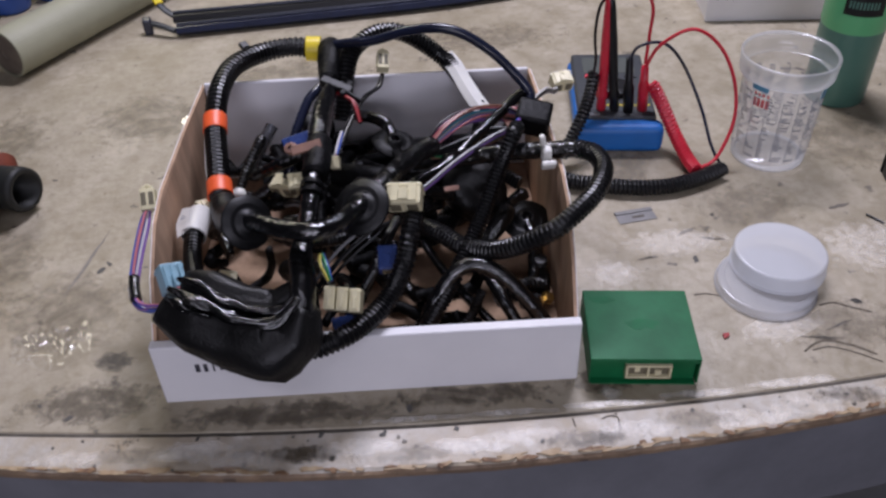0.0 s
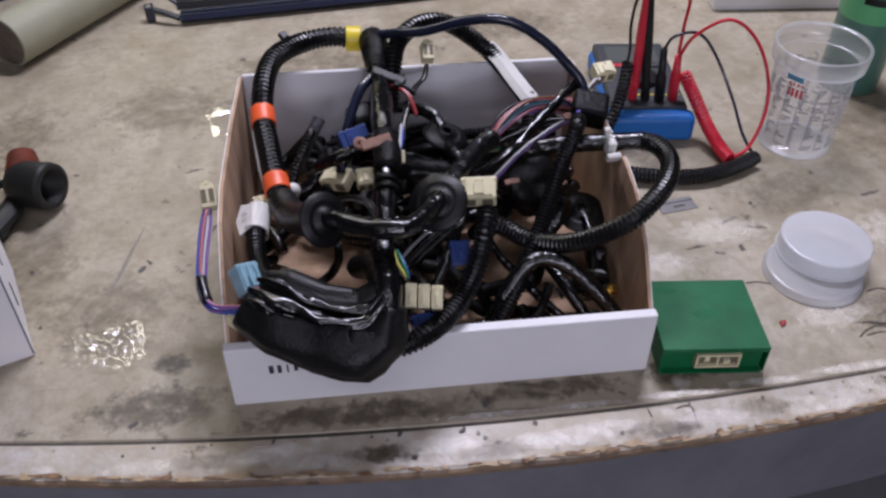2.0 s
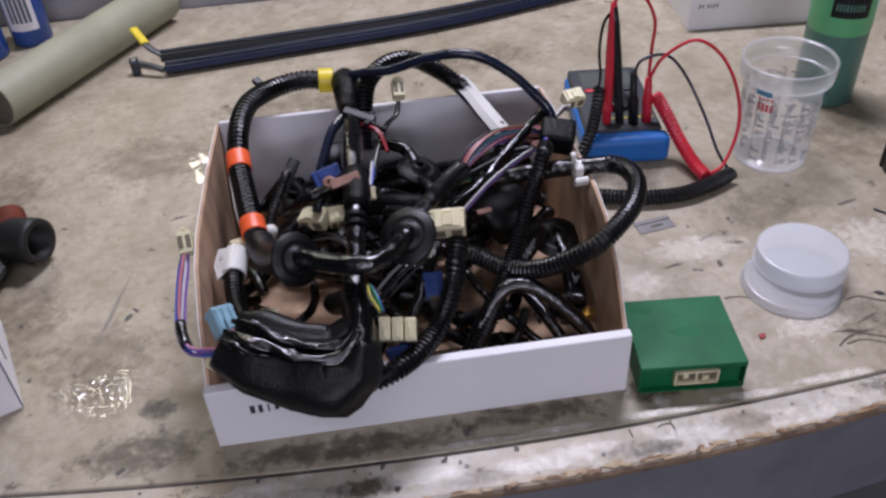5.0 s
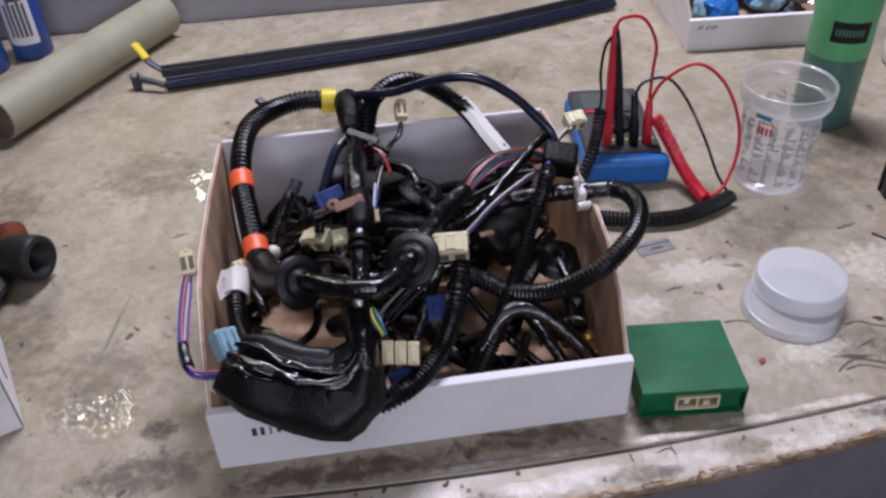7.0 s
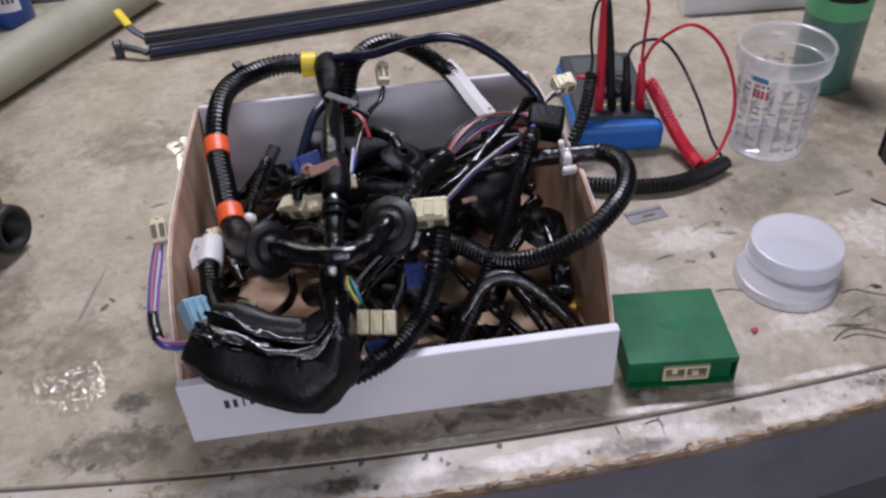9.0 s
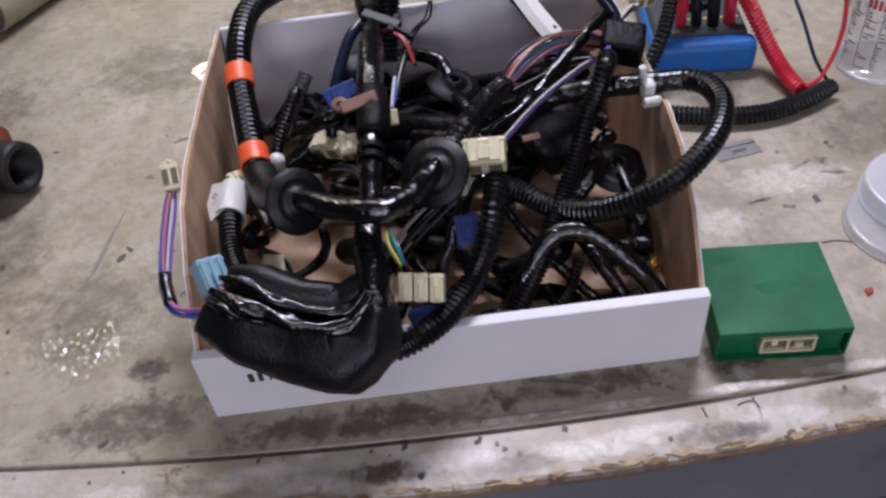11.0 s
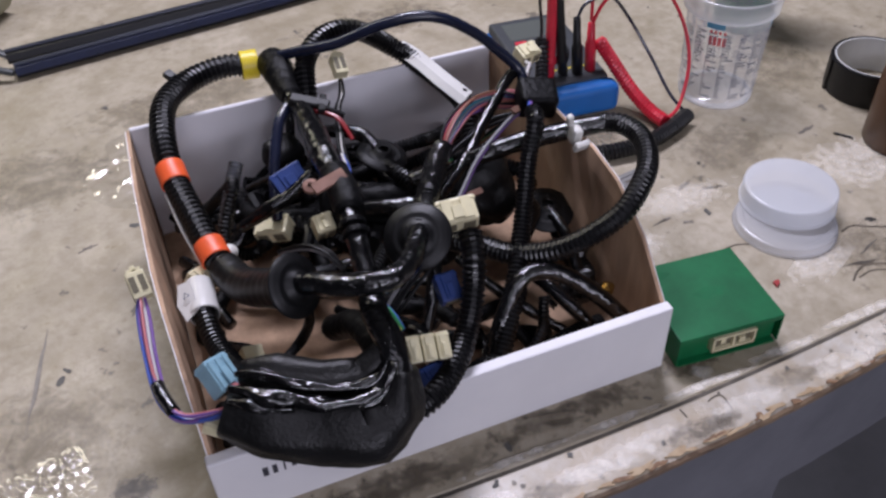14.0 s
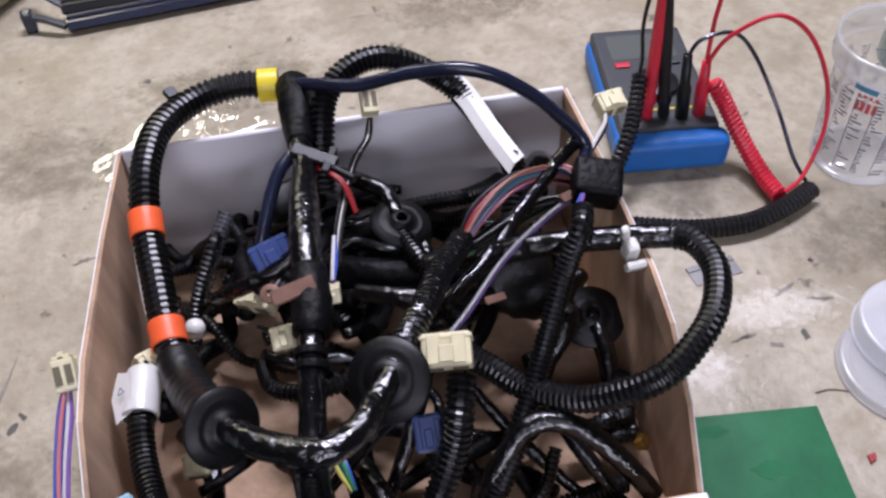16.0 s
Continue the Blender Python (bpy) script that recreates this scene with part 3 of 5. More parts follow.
for k in range(64):
    x = -0.16 + 0.0122 * k + rng.uniform(-0.006, 0.006)
    blot("edge_wear", x, front_y(x) + rng.uniform(0.0022, 0.0055), rng.uniform(0.003, 0.011), rng.uniform(0.0008, 0.0022), math.degrees(math.atan(0.4 * (x - 0.19))) + rng.uniform(-8, 8), (M_RUSTY, M_OCHRE, M_OCHRE)[k % 3], "brown wear along the bench edge", 500 + k, 0.0009 + 0.00004 * (k % 5), 0.7)


def crack(points, r, mat, label):
    """A thin dark scratch drawn along the board."""
    part("scratch", sweep(spline([(x, y, z) for x, y, z in points], 0.002), lambda i, a: r, 5, 0.5), mat, bench, label)


M_LINE = material("dark_scratch_line", (0.13, 0.105, 0.075), 0.7, vary=0.5, scale=200)
crack([(0.333, -0.0495, 0.0008), (0.339, -0.0475, 0.0008), (0.3445, -0.0485, 0.0008), (0.3450, -0.055, 0.0008), (0.3442, -0.064, 0.0008)], 0.0006, M_LINE, "thin dark scratch in the bench edging")
crack([(0.311, -0.0475, 0.0008), (0.3115, -0.052, 0.0008), (0.312, -0.057, 0.0008)], 0.0006, M_LINE, "short dark scratch in the bench edging")
crack([(0.508, 0.006, 0.0002), (0.518, 0.013, 0.0002), (0.530, 0.0165, 0.0002), (0.548, 0.010, 0.0002), (0.565, -0.002, 0.0002)], 0.0009, M_LINE, "curved crack in the bench paint")
crack([(0.515, 0.007, 0.0002), (0.530, 0.0095, 0.0002), (0.546, 0.003, 0.0002), (0.566, -0.010, 0.0002)], 0.0007, M_LINE, "curved crack in the bench paint")
crack([(0.540, 0.057, 0.0002), (0.552, 0.0595, 0.0002), (0.565, 0.053, 0.0002), (0.582, 0.045, 0.0002)], 0.0009, M_LINE, "curved crack in the bench paint")
crack([(0.438, 0.0785, 0.0002), (0.449, 0.079, 0.0002), (0.462, 0.0745, 0.0002)], 0.0008, M_LINE, "short crack in the bench paint")
for k in range(70):
    x, y = rng.uniform(-0.35, 0.75), rng.uniform(-0.03, 0.72)
    if -0.01 < x < 0.33 and -0.01 < y < 0.30:
        continue
    s = rng.uniform(0.0007, 0.0028)
    blot("speck", x, y, s * rng.uniform(1, 2.2), s, rng.uniform(0, 180), M_SMUDGE if rng.random() < 0.7 else M_SMUDGE2, "dark speck of dirt on the bench", 100 + k, 0.0004)
for k in range(34):
    x = rng.uniform(-0.1, 0.58)
    y = rng.uniform(front_y(x) + 0.005, seam_y(x) - 0.004)
    s = rng.uniform(0.0005, 0.0017)
    blot("speck", x, y, s * rng.uniform(1, 1.8), s, rng.uniform(0, 180), M_SMUDGE if k % 3 else M_SMUDGE2, "dark chip in the bench edging", 300 + k, 0.0012)


# ---- plastic lids ----
def build_lid(m, r, h, mat, step, label):
    """A shallow moulded lid: flat top, soft shoulder, flared skirt with a bead."""
    lid = thing("plastic_cover", m.translation, label, "cover", "stacked plastic covers")
    part("disc", lathe([(0, h - step), (r - 0.0075, h - step), (r - 0.0065, h), (r - 0.0026, h), (r - 0.0014, h - 0.0004), (r - 0.0006, h - 0.0012), (r - 0.0003, h - 0.0026), (r + 0.0004, 0.0022), (r - 0.0006, 0.0022), (r - 0.0014, h - 0.0014), (0, h - 0.0014)], m, 96), mat, lid)
    part("rim", lathe([(r - 0.0004, 0.0), (r + 0.0010, 0.0), (r + 0.0012, 0.0009), (r + 0.0009, 0.0021), (r - 0.0004, 0.0021)], m, 96), mat, lid, "thicker bead round the edge")


build_lid(pose(0.502, 0.084, 0.0), 0.0425, 0.0085, M_MILKY, 0.0008, "milky translucent round plastic cover lying flat on the bench")
build_lid(pose(0.5175, 0.103, 0.0086), 0.0400, 0.0165, M_MILKY_W, 0.00005, "milky white round plastic cover resting on another cover")


# ---- mixing cup ----
def build_cup():
    x, y, r0, r1, h = 0.572, 0.287, 0.0365, 0.0425, 0.117
    m = pose(x, y, 0)
    cup = thing("mixing_cup", (x, y, 0), "clear plastic mixing cup with printed measuring scales", "cup")
    part("body", lathe([(0, 0.003), (r0 - 0.002, 0.003), (r0, 0.0), (r0 + 0.001, 0.006), (r1 - 0.002, h - 0.02)], m, 64), M_CLEAR, cup, smooth=True)
    part("rim", lathe([(r1 - 0.002, h - 0.021), (r1 + 0.003, h - 0.02), (r1 + 0.0045, h - 0.002), (r1 + 0.003, h), (r1 + 0.001, h - 0.003)], m, 64), M_RIM, cup, "frosted stiff rim", smooth=True)
    base = part("base_ring", lathe([(r0 - 0.006, 0.0032), (r0 - 0.001, 0.0038), (r0 + 0.0005, 0.002)], m, 64), M_RIM, cup, smooth=True)

    def mark(bm, a, z, wide, tall):
        def r(zz):
            return r0 + 0.001 + (r1 - r0 - 0.003) * (zz - 0.006) / (h - 0.026) + 0.0004
        n = max(1, int(wide / 0.003))
        da = wide / r0 / n
        for k in range(n):
            vs = [bm.verts.new((x + r(zz) * math.cos(aa), y + r(zz) * math.sin(aa), zz)) for aa, zz in ((a + da * k, z), (a + da * (k + 1), z), (a + da * (k + 1), z + tall), (a + da * k, z + tall))]
            bm.faces.new(vs)

    r = random.Random(2)
    dark, red, blue, blue2 = (bmesh.new() for _ in range(4))
    for col in range(17):
        a = -math.pi * 0.95 + col * 2 * math.pi / 17
        for row in range(22):
            z = 0.014 + row * 0.0033
            if r.random() < 0.8:
                mark(dark, a + r.uniform(-0.03, 0.03), z, r.choice((0.003, 0.005, 0.0085)), 0.0013)
        mark(dark, a - 0.03, 0.013, 0.0006, 0.07)
    for k in range(4):
        mark(red, -2.65 + 0.11 * k, 0.072, 0.0028, 0.009)
        mark(red, -2.65 + 0.11 * k, 0.084, 0.0022, 0.003)
    mark(blue, -2.75, 0.089, 0.016, 0.006)
    mark(blue2, -0.9, 0.080, 0.014, 0.010)
    part("scale_print", dark, M_GRAD, cup, "dark grey measuring scale bars")
    part("red_print", red, M_GRAD_R, cup, "red printed bars")
    part("blue_print", blue, M_GRAD_B, cup, "blue printed patch")
    part("blue_print", blue2, M_GRAD_B, cup, "blue printed patch")


build_cup()


# ---- green bottle ----
def build_bottle():
    x, y = 0.687, 0.398
    m = pose(x, y, 0)
    b = thing("green_bottle", (x, y, 0), "green plastic squeeze bottle, partly full, with a dark label", "bottle")
    part("lower_body", lathe([(0, 0.001), (0.033, 0.0), (0.0338, 0.003), (0.0338, 0.088)], m, 48), M_BOT_LOW, b, "dull green lower part, full of liquid", smooth=True)
    part("upper_body", lathe([(0.0338, 0.088), (0.0345, 0.092), (0.0345, 0.165), (0.030, 0.182), (0.014, 0.19), (0.014, 0.196), (0, 0.196)], m, 48), M_BOT, b, "bright green upper part", smooth=True)
    part("cap", lathe([(0.016, 0.192), (0.016, 0.212), (0.008, 0.218), (0.003, 0.245), (0, 0.245)], m, 32), M_BOT, b)
    bm = bmesh.new()
    for k in range(14):
        a = -2.45 + 0.085 * k
        z = 0.110
        vs = [bm.verts.new((x + 0.0349 * math.cos(q), y + 0.0349 * math.sin(q), zz)) for q, zz in ((a, z), (a + 0.085, z), (a + 0.085, z + 0.024), (a, z + 0.024))]
        bm.faces.new(vs)
    part("label_band", bm, M_BLACK_P, b, "black label band")
    bm = bmesh.new()
    for k in range(9):
        a = -2.33 + 0.10 * k
        vs = [bm.verts.new((x + 0.0352 * math.cos(q), y + 0.0352 * math.sin(q), zz)) for q, zz in ((a, 0.118), (a + 0.06, 0.118), (a + 0.06, 0.126), (a, 0.126))]
        bm.faces.new(vs)
    part("label_print", bm, M_BOT_LOW, b, "green bars on the label")


build_bottle()


# ---- rolls and bottles at the far right ----
def build_tape_roll():
    m = pose(0.716, 0.226, 0)
    t = thing("tape_roll", m.translation, "nearly used roll of black tape lying flat on the bench", "tape")
    part("tape", lathe([(0.0396, 0.001), (0.043, 0.0), (0.0434, 0.002), (0.0434, 0.034), (0.043, 0.0355), (0.0398, 0.0353), (0.0396, 0.001)], m, 64), M_BLACK_P, t)
    part("core", lathe([(0.0380, 0.0), (0.0394, 0.0), (0.0394, 0.0358), (0.0380, 0.0358), (0.0380, 0.0)], m, 64), M_CORE, t, "pale cardboard core")
    part("tape_end", box((0.0016, 0.006, 0.0345), m @ pose(-0.0405, 0.018, 0.0175, 0, 0, -24), 0.0004, 1), M_BLACK_P, t, "loose tape end")


build_tape_roll()
m = pose(0.677, 0.140, 0)
bt = thing("brown_bottle", m.translation, "dark brown round plastic bottle on the bench", "bottle")
part("body", lathe([(0, 0.0), (0.031, 0.0), (0.033, 0.003), (0.033, 0.07), (0.026, 0.082), (0.013, 0.088), (0, 0.088)], m, 40), M_BROWN, bt, smooth=True)
part("cap", lathe([(0.014, 0.086), (0.014, 0.104), (0, 0.105)], m, 24), M_BLACK_P, bt)
st = part("wire_offcut", wire([(0.630, 0.174, 0.0012), (0.637, 0.165, 0.0012), (0.642, 0.158, 0.0012)], 0.0011), M_BLACK_P)
tagged(st, "short black wire offcut on the bench", "wire")


# ---- multimeter with its leads ----
MM = pose(0.424, 0.379, 0, 0, 0, -5.5)


def build_meter():
    mm = thing("multimeter", MM.translation, "dark grey digital multimeter in a blue rubber holster, lying face up", "multimeter")
    part("holster", box((0.088, 0.158, 0.024), MM @ pose(0, 0, 0.0135), 0.008, 4), M_BLUE_R, mm, "blue rubber holster", smooth=True)
    part("bumper", box((0.094, 0.022, 0.031), MM @ pose(0, -0.070, 0.0165), 0.0095, 5), M_BLUE_R, mm, "thick blue rubber end", smooth=True)
    part("face", box((0.081, 0.140, 0.016), MM @ pose(0, 0.007, 0.0265), 0.004, 3), M_GREY_P, mm, "dark grey face")
    part("jack_block", box((0.080, 0.016, 0.016), MM @ pose(0, -0.052, 0.0268), 0.003, 2), M_GREY_P, mm, "raised jack block")
    part("screen", box((0.058, 0.036, 0.001), MM @ pose(0, 0.049, 0.0344), 0.0003, 1), material("grey_lcd", (0.11, 0.12, 0.11), 0.2), mm, "blank grey screen")
    part("dial", lathe([(0.019, 0.034), (0.0185, 0.040), (0.012, 0.0415), (0, 0.0415)], MM @ pose(0, -0.008, 0), 40), M_BLACK_P, mm, "black rotary dial")
    part("button", box((0.013, 0.006, 0.003), MM @ pose(-0.022, 0.022, 0.0352), 0.001, 2), M_RED, mm, "red button")
    part("button", box((0.013, 0.006, 0.003), MM @ pose(0.022, 0.022, 0.0352), 0.001, 2), M_GREY_P, mm, "grey button")
    part("stripe", box((0.056, 0.0018, 0.0006), MM @ pose(0.008, -0.039, 0.0345)), M_YELLOW, mm, "thin yellow line")


build_meter()


def coil(points, r, wire_r, pitch):
    """A coiled cord wound round a path."""
    path = spline(points, pitch / 10)
    n = len(path)
    pts = []
    side = Vector((0, 0, 1))
    for i in range(n):
        ahead = (path[min(i + 1, n - 1)] - path[max(i - 1, 0)]).normalized()
        side = (side - ahead * side.dot(ahead)).normalized()
        a = 2 * math.pi * i / 10
        pts.append(path[i] + r * (side * math.cos(a) + ahead.cross(side) * math.sin(a)))
    return sweep(pts, lambda i, a: wire_r, 7)


def build_leads():
    def probe(x, y, tip_z, mat, lead, lean):
        m = along((x, y, 0.0345), lean)
        L = tip_z
        p = part("probe", lathe([(0, 0.0), (0.0048, 0.0), (0.0052, 0.004), (0.0046, 0.012), (0.0062, 0.016), (0.0062, 0.020), (0.0048, 0.024), (0.0052, L * 0.6), (0.0044, L * 0.85), (0.0030, L), (0, L)], m, 18), mat, lead, smooth=True)
        return p

    red = thing("red_test_lead", (0.44, 0.33, 0.03), "red coiled test lead with its probe standing in the meter", "test lead")
    black = thing("black_test_lead", (0.43, 0.33, 0.03), "black coiled test lead with its probe standing in the meter", "test lead")
    probe(0.4025, 0.334, 0.138, M_RED, red, (-0.02, -0.01, 1))
    probe(0.4165, 0.332, 0.135, M_BLACK_P, black, (-0.12, 0.0, 1))
    part("plug", lathe([(0, 0), (0.0056, 0), (0.0056, 0.03), (0.0042, 0.034), (0.0036, 0.062), (0, 0.062)], along((0.4305, 0.328, 0.034), (-0.08, 0, 1)), 18), M_BLACK_P, black, "black plug", smooth=True)
    part("plug", lathe([(0, 0), (0.0056, 0), (0.0056, 0.03), (0.0044, 0.034), (0.0036, 0.052), (0, 0.052)], along((0.4455, 0.329, 0.034), (-0.05, 0, 1)), 18), M_RED, red, "red plug", smooth=True)
    # cords from the probe tops and plugs
    part("cord", wire([(0.3995, 0.332, 0.170), (0.404, 0.328, 0.182), (0.424, 0.324, 0.182), (0.442, 0.329, 0.152), (0.4440, 0.333, 0.118), (0.4425, 0.329, 0.086)], 0.0018), M_RED, red, "red cord")
    part("cord", wire([(0.443, 0.329, 0.084), (0.453, 0.322, 0.112), (0.480, 0.312, 0.133), (0.508, 0.308, 0.116), (0.524, 0.294, 0.085), (0.525, 0.276, 0.05), (0.508, 0.258, 0.018), (0.487, 0.246, 0.013)], 0.0018), M_RED, red, "red cord")
    part("cord", wire([(0.4255, 0.328, 0.094), (0.433, 0.326, 0.110), (0.458, 0.326, 0.112), (0.482, 0.328, 0.086), (0.500, 0.305, 0.048), (0.506, 0.275, 0.022), (0.512, 0.252, 0.010)], 0.0017), M_NAVY, black, "dark cord")
    part("cord", wire([(0.4005, 0.332, 0.166), (0.392, 0.336, 0.150), (0.390, 0.338, 0.12), (0.393, 0.338, 0.092), (0.391, 0.334, 0.076)], 0.0016), M_BLACK_P, black, "black cord")
    cord_path = [(0.452, 0.328, 0.066), (0.462, 0.318, 0.048), (0.474, 0.294, 0.023), (0.481, 0.268, 0.012), (0.485, 0.246, 0.0105)]
    part("coil", coil(cord_path, 0.0052, 0.0022, 0.0040), M_RED, red, "tightly coiled red cord")
    part("coil_core", taped(cord_path, 0.0056, 0.0), M_RED, red)
    part("coil", coil([(0.392, 0.334, 0.078), (0.385, 0.318, 0.060), (0.372, 0.296, 0.042), (0.352, 0.278, 0.012)], 0.0050, 0.0020, 0.0045), M_BLACK_P, black, "coiled black cord")
    part("coil_core", wire([(0.392, 0.334, 0.078), (0.385, 0.318, 0.060), (0.372, 0.296, 0.042), (0.352, 0.278, 0.012)], 0.0045), M_BLACK_P, black)
    low = [(0.338, 0.262, 0.0085), (0.352, 0.246, 0.0085), (0.383, 0.235, 0.0085), (0.415, 0.227, 0.0085), (0.451, 0.226, 0.0085), (0.485, 0.236, 0.0085), (0.513, 0.250, 0.0085)]
    part("coil", coil(low, 0.0062, 0.0021, 0.0042), M_BLACK_P, black, "coiled black cord lying on the bench")
    part("coil_core", wire(low, 0.0058), M_BLACK_P, black)


build_leads()


# ---- paper tube, wiper arms, cans, case ----
def build_tube():
    a, b = Vector((-0.295, 0.538, 0.0305)), Vector((-0.125, 0.812, 0.0305))
    L = (b - a).length
    m = along(a, b - a)
    t = thing("paper_tube", (a + b) / 2 - Vector((0, 0, 0.0305)), "long olive-beige rolled paper tube lying on the bench", "paper tube")
    part("roll", lathe([(0.0277, 0.0), (0.030, 0.0), (0.0305, 0.001), (0.0305, L - 0.001), (0.0295, L), (0.0, L)], m, 48), M_TUBE, t, smooth=False)
    part("end_cap", lathe([(0.0, 0.003), (0.006, 0.003), (0.007, 0.0015), (0.0277, 0.0015)], m, 48), M_TUBE_END, t, "dull brown recessed end")


build_tube()


def build_wipers():
    for k, (pts, lab) in enumerate((
            ([(-0.112, 0.649, 0.016), (0.048, 0.665, 0.016), (0.288, 0.699, 0.014), (0.548, 0.774, 0.012)], "long black wiper strip with a dark rail and yellow tip"),
            ([(-0.106, 0.629, 0.008), (0.048, 0.649, 0.008), (0.288, 0.685, 0.008), (0.548, 0.759, 0.008)], "long black wiper strip with a dark blue end"))):
        w = thing("wiper_blade", pts[0], lab, "wiper blade", "pair of wiper blades")
        path = spline(pts, 0.02)
        part("strip", sweep(path, lambda i, a: 0.0105, 6, 0.6), (M_BLACK_P, M_NAVY)[k], w)
        up = [p + Vector((0, 0.004, 0.0066)) for p in path]
        part("rail", sweep(up, lambda i, a: 0.0035, 6, 0.5), material("dark_rail", (0.020, 0.024, 0.04), 0.4, 0.2, vary=0.2, scale=30), w, "dark metal rail")
        if k == 0:
            part("arm_tip", sweep(spline([(-0.108, 0.649, 0.017), (-0.127, 0.661, 0.026), (-0.143, 0.681, 0.036)], 0.004), lambda i, a: 0.0055, 8, 0.5), M_GREY_P, w, "bent grey end")
            part("tip_label", sweep(spline([(-0.131, 0.665, 0.030), (-0.139, 0.677, 0.036), (-0.148, 0.691, 0.042)], 0.004), lambda i, a: 0.0058, 8, 0.5), M_YELLOW, w, "yellow label")
        else:
            part("arm_tip", sweep(spline([(-0.107, 0.623, 0.010), (-0.124, 0.631, 0.014), (-0.142, 0.639, 0.016)], 0.004), lambda i, a: 0.0045, 8, 0.7), M_GREY_P, w, "bent grey end")
            part("end_block", box((0.012, 0.014, 0.022), pose(-0.146, 0.640, 0.011, 0, 0, 12), 0.003, 2), M_NAVY, w, "dark blue end block")


build_wipers()


def build_can(m, r, h, mat, label):
    c = thing("spray_can", m.translation, label, "spray can", "spray cans")
    part("body", lathe([(0, 0.001), (r - 0.003, 0.0), (r, 0.004), (r, h - 0.02), (r - 0.006, h - 0.006), (r - 0.012, h), (0, h)], m, 36), mat, c, smooth=True)
    bm = bmesh.new()
    for k in range(12):
        a = -2.5 + 0.13 * k
        vs = [bm.verts.new((m @ Vector(((r + 0.0004) * math.cos(q), (r + 0.0004) * math.sin(q), z)))) for q, z in ((a, h * 0.15), (a + 0.13, h * 0.15), (a + 0.13, h * 0.8), (a, h * 0.8))]
        bm.faces.new(vs)
    part("label_panel", bm, M_CARD_W, c, "white label panel")
    bm = bmesh.new()
    for k in range(5):
        a = -2.2 + 0.22 * k
        vs = [bm.verts.new((m @ Vector(((r + 0.0009) * math.cos(q), (r + 0.0009) * math.sin(q), z)))) for q, z in ((a, h * 0.22), (a + 0.14, h * 0.22), (a + 0.14, h * (0.5 + 0.05 * (k % 2))), (a, h * (0.5 + 0.05 * (k % 2))))]
        bm.faces.new(vs)
    part("label_print", bm, M_GRAD, c, "grey printed bars")
    bm = bmesh.new()
    for k in range(6):
        a = -2.0 + 0.13 * k
        vs = [bm.verts.new((m @ Vector(((r + 0.0007) * math.cos(q), (r + 0.0007) * math.sin(q), z)))) for q, z in ((a, h * 0.52), (a + 0.13, h * 0.52), (a + 0.13, h * 0.74), (a, h * 0.74))]
        bm.faces.new(vs)
    part("label_patch", bm, M_COPPER, c, "tan printed patch")
    part("cap", lathe([(r - 0.010, h), (r - 0.010, h + 0.03), (r - 0.014, h + 0.034), (0, h + 0.034)], m, 28), M_WHITE_P, c, "white cap")


build_can(pose(-0.310, 0.782, 0.0, 0, 0, 10), 0.027, 0.17, M_CAN, "blue spray can with a white label standing on the bench")
build_can(pose(-0.362, 0.742, 0.0, 0, 0, -20), 0.027, 0.17, M_CAN, "blue spray can with a white label and tan print")
build_can(pose(-0.341, 0.540, 0.029) @ pose(0, 0, 0, 0, -90, 12), 0.028, 0.11, M_BLACK_P, "dark spray can lying on its side")
cs = thing("black_case", (-0.40, 0.44, 0), "black padded case lying on the bench", "case")
part("shell", box((0.16, 0.11, 0.030), pose(-0.393, 0.425, 0.0155, 0, 0, 12), 0.007, 4), M_TAPE_DULL, cs, smooth=True)
part("seam_line", box((0.162, 0.112, 0.002), pose(-0.393, 0.425, 0.0155, 0, 0, 12), 0.0009, 1), M_BLACK_P, cs)


# ---- small white carton ----
def build_carton():
    m = pose(-0.163, 0.061, 0, 0, 0, 202)
    c = thing("white_carton", m.translation, "small closed white cardboard carton", "carton")
    # local x runs along the front, local -y along the side
    L, D, H = 0.16, 0.115, 0.118
    part("body", box((L, D, H - 0.002), m @ pose(L / 2, -D / 2, H / 2 - 0.001), 0.0012, 2), M_CARD_W, c)
    part("lid_flap", box((L + 0.001, D + 0.001, 0.0018), m @ pose(L / 2, -D / 2, H + 0.0002), 0.0005, 1), M_CARD_W, c, "white lid flap")
    part("flap_gap", box((0.0012, 0.0014, H - 0.004), m @ pose(0.0006, -0.0004, H / 2)), M_GRAD, c, "dark gap at the corner fold")
    part("flap_gap", box((0.0012, 0.0006, 0.018), m @ pose(-0.0003, -D * 0.38, H * 0.62, 14, 0, 0)), M_GRAD, c, "dark slot")
    part("flap_gap", box((0.0012, 0.0006, 0.022), m @ pose(-0.0003, -D * 0.30, H * 0.33, 14, 0, 0)), M_GRAD, c, "dark slot")


build_carton()


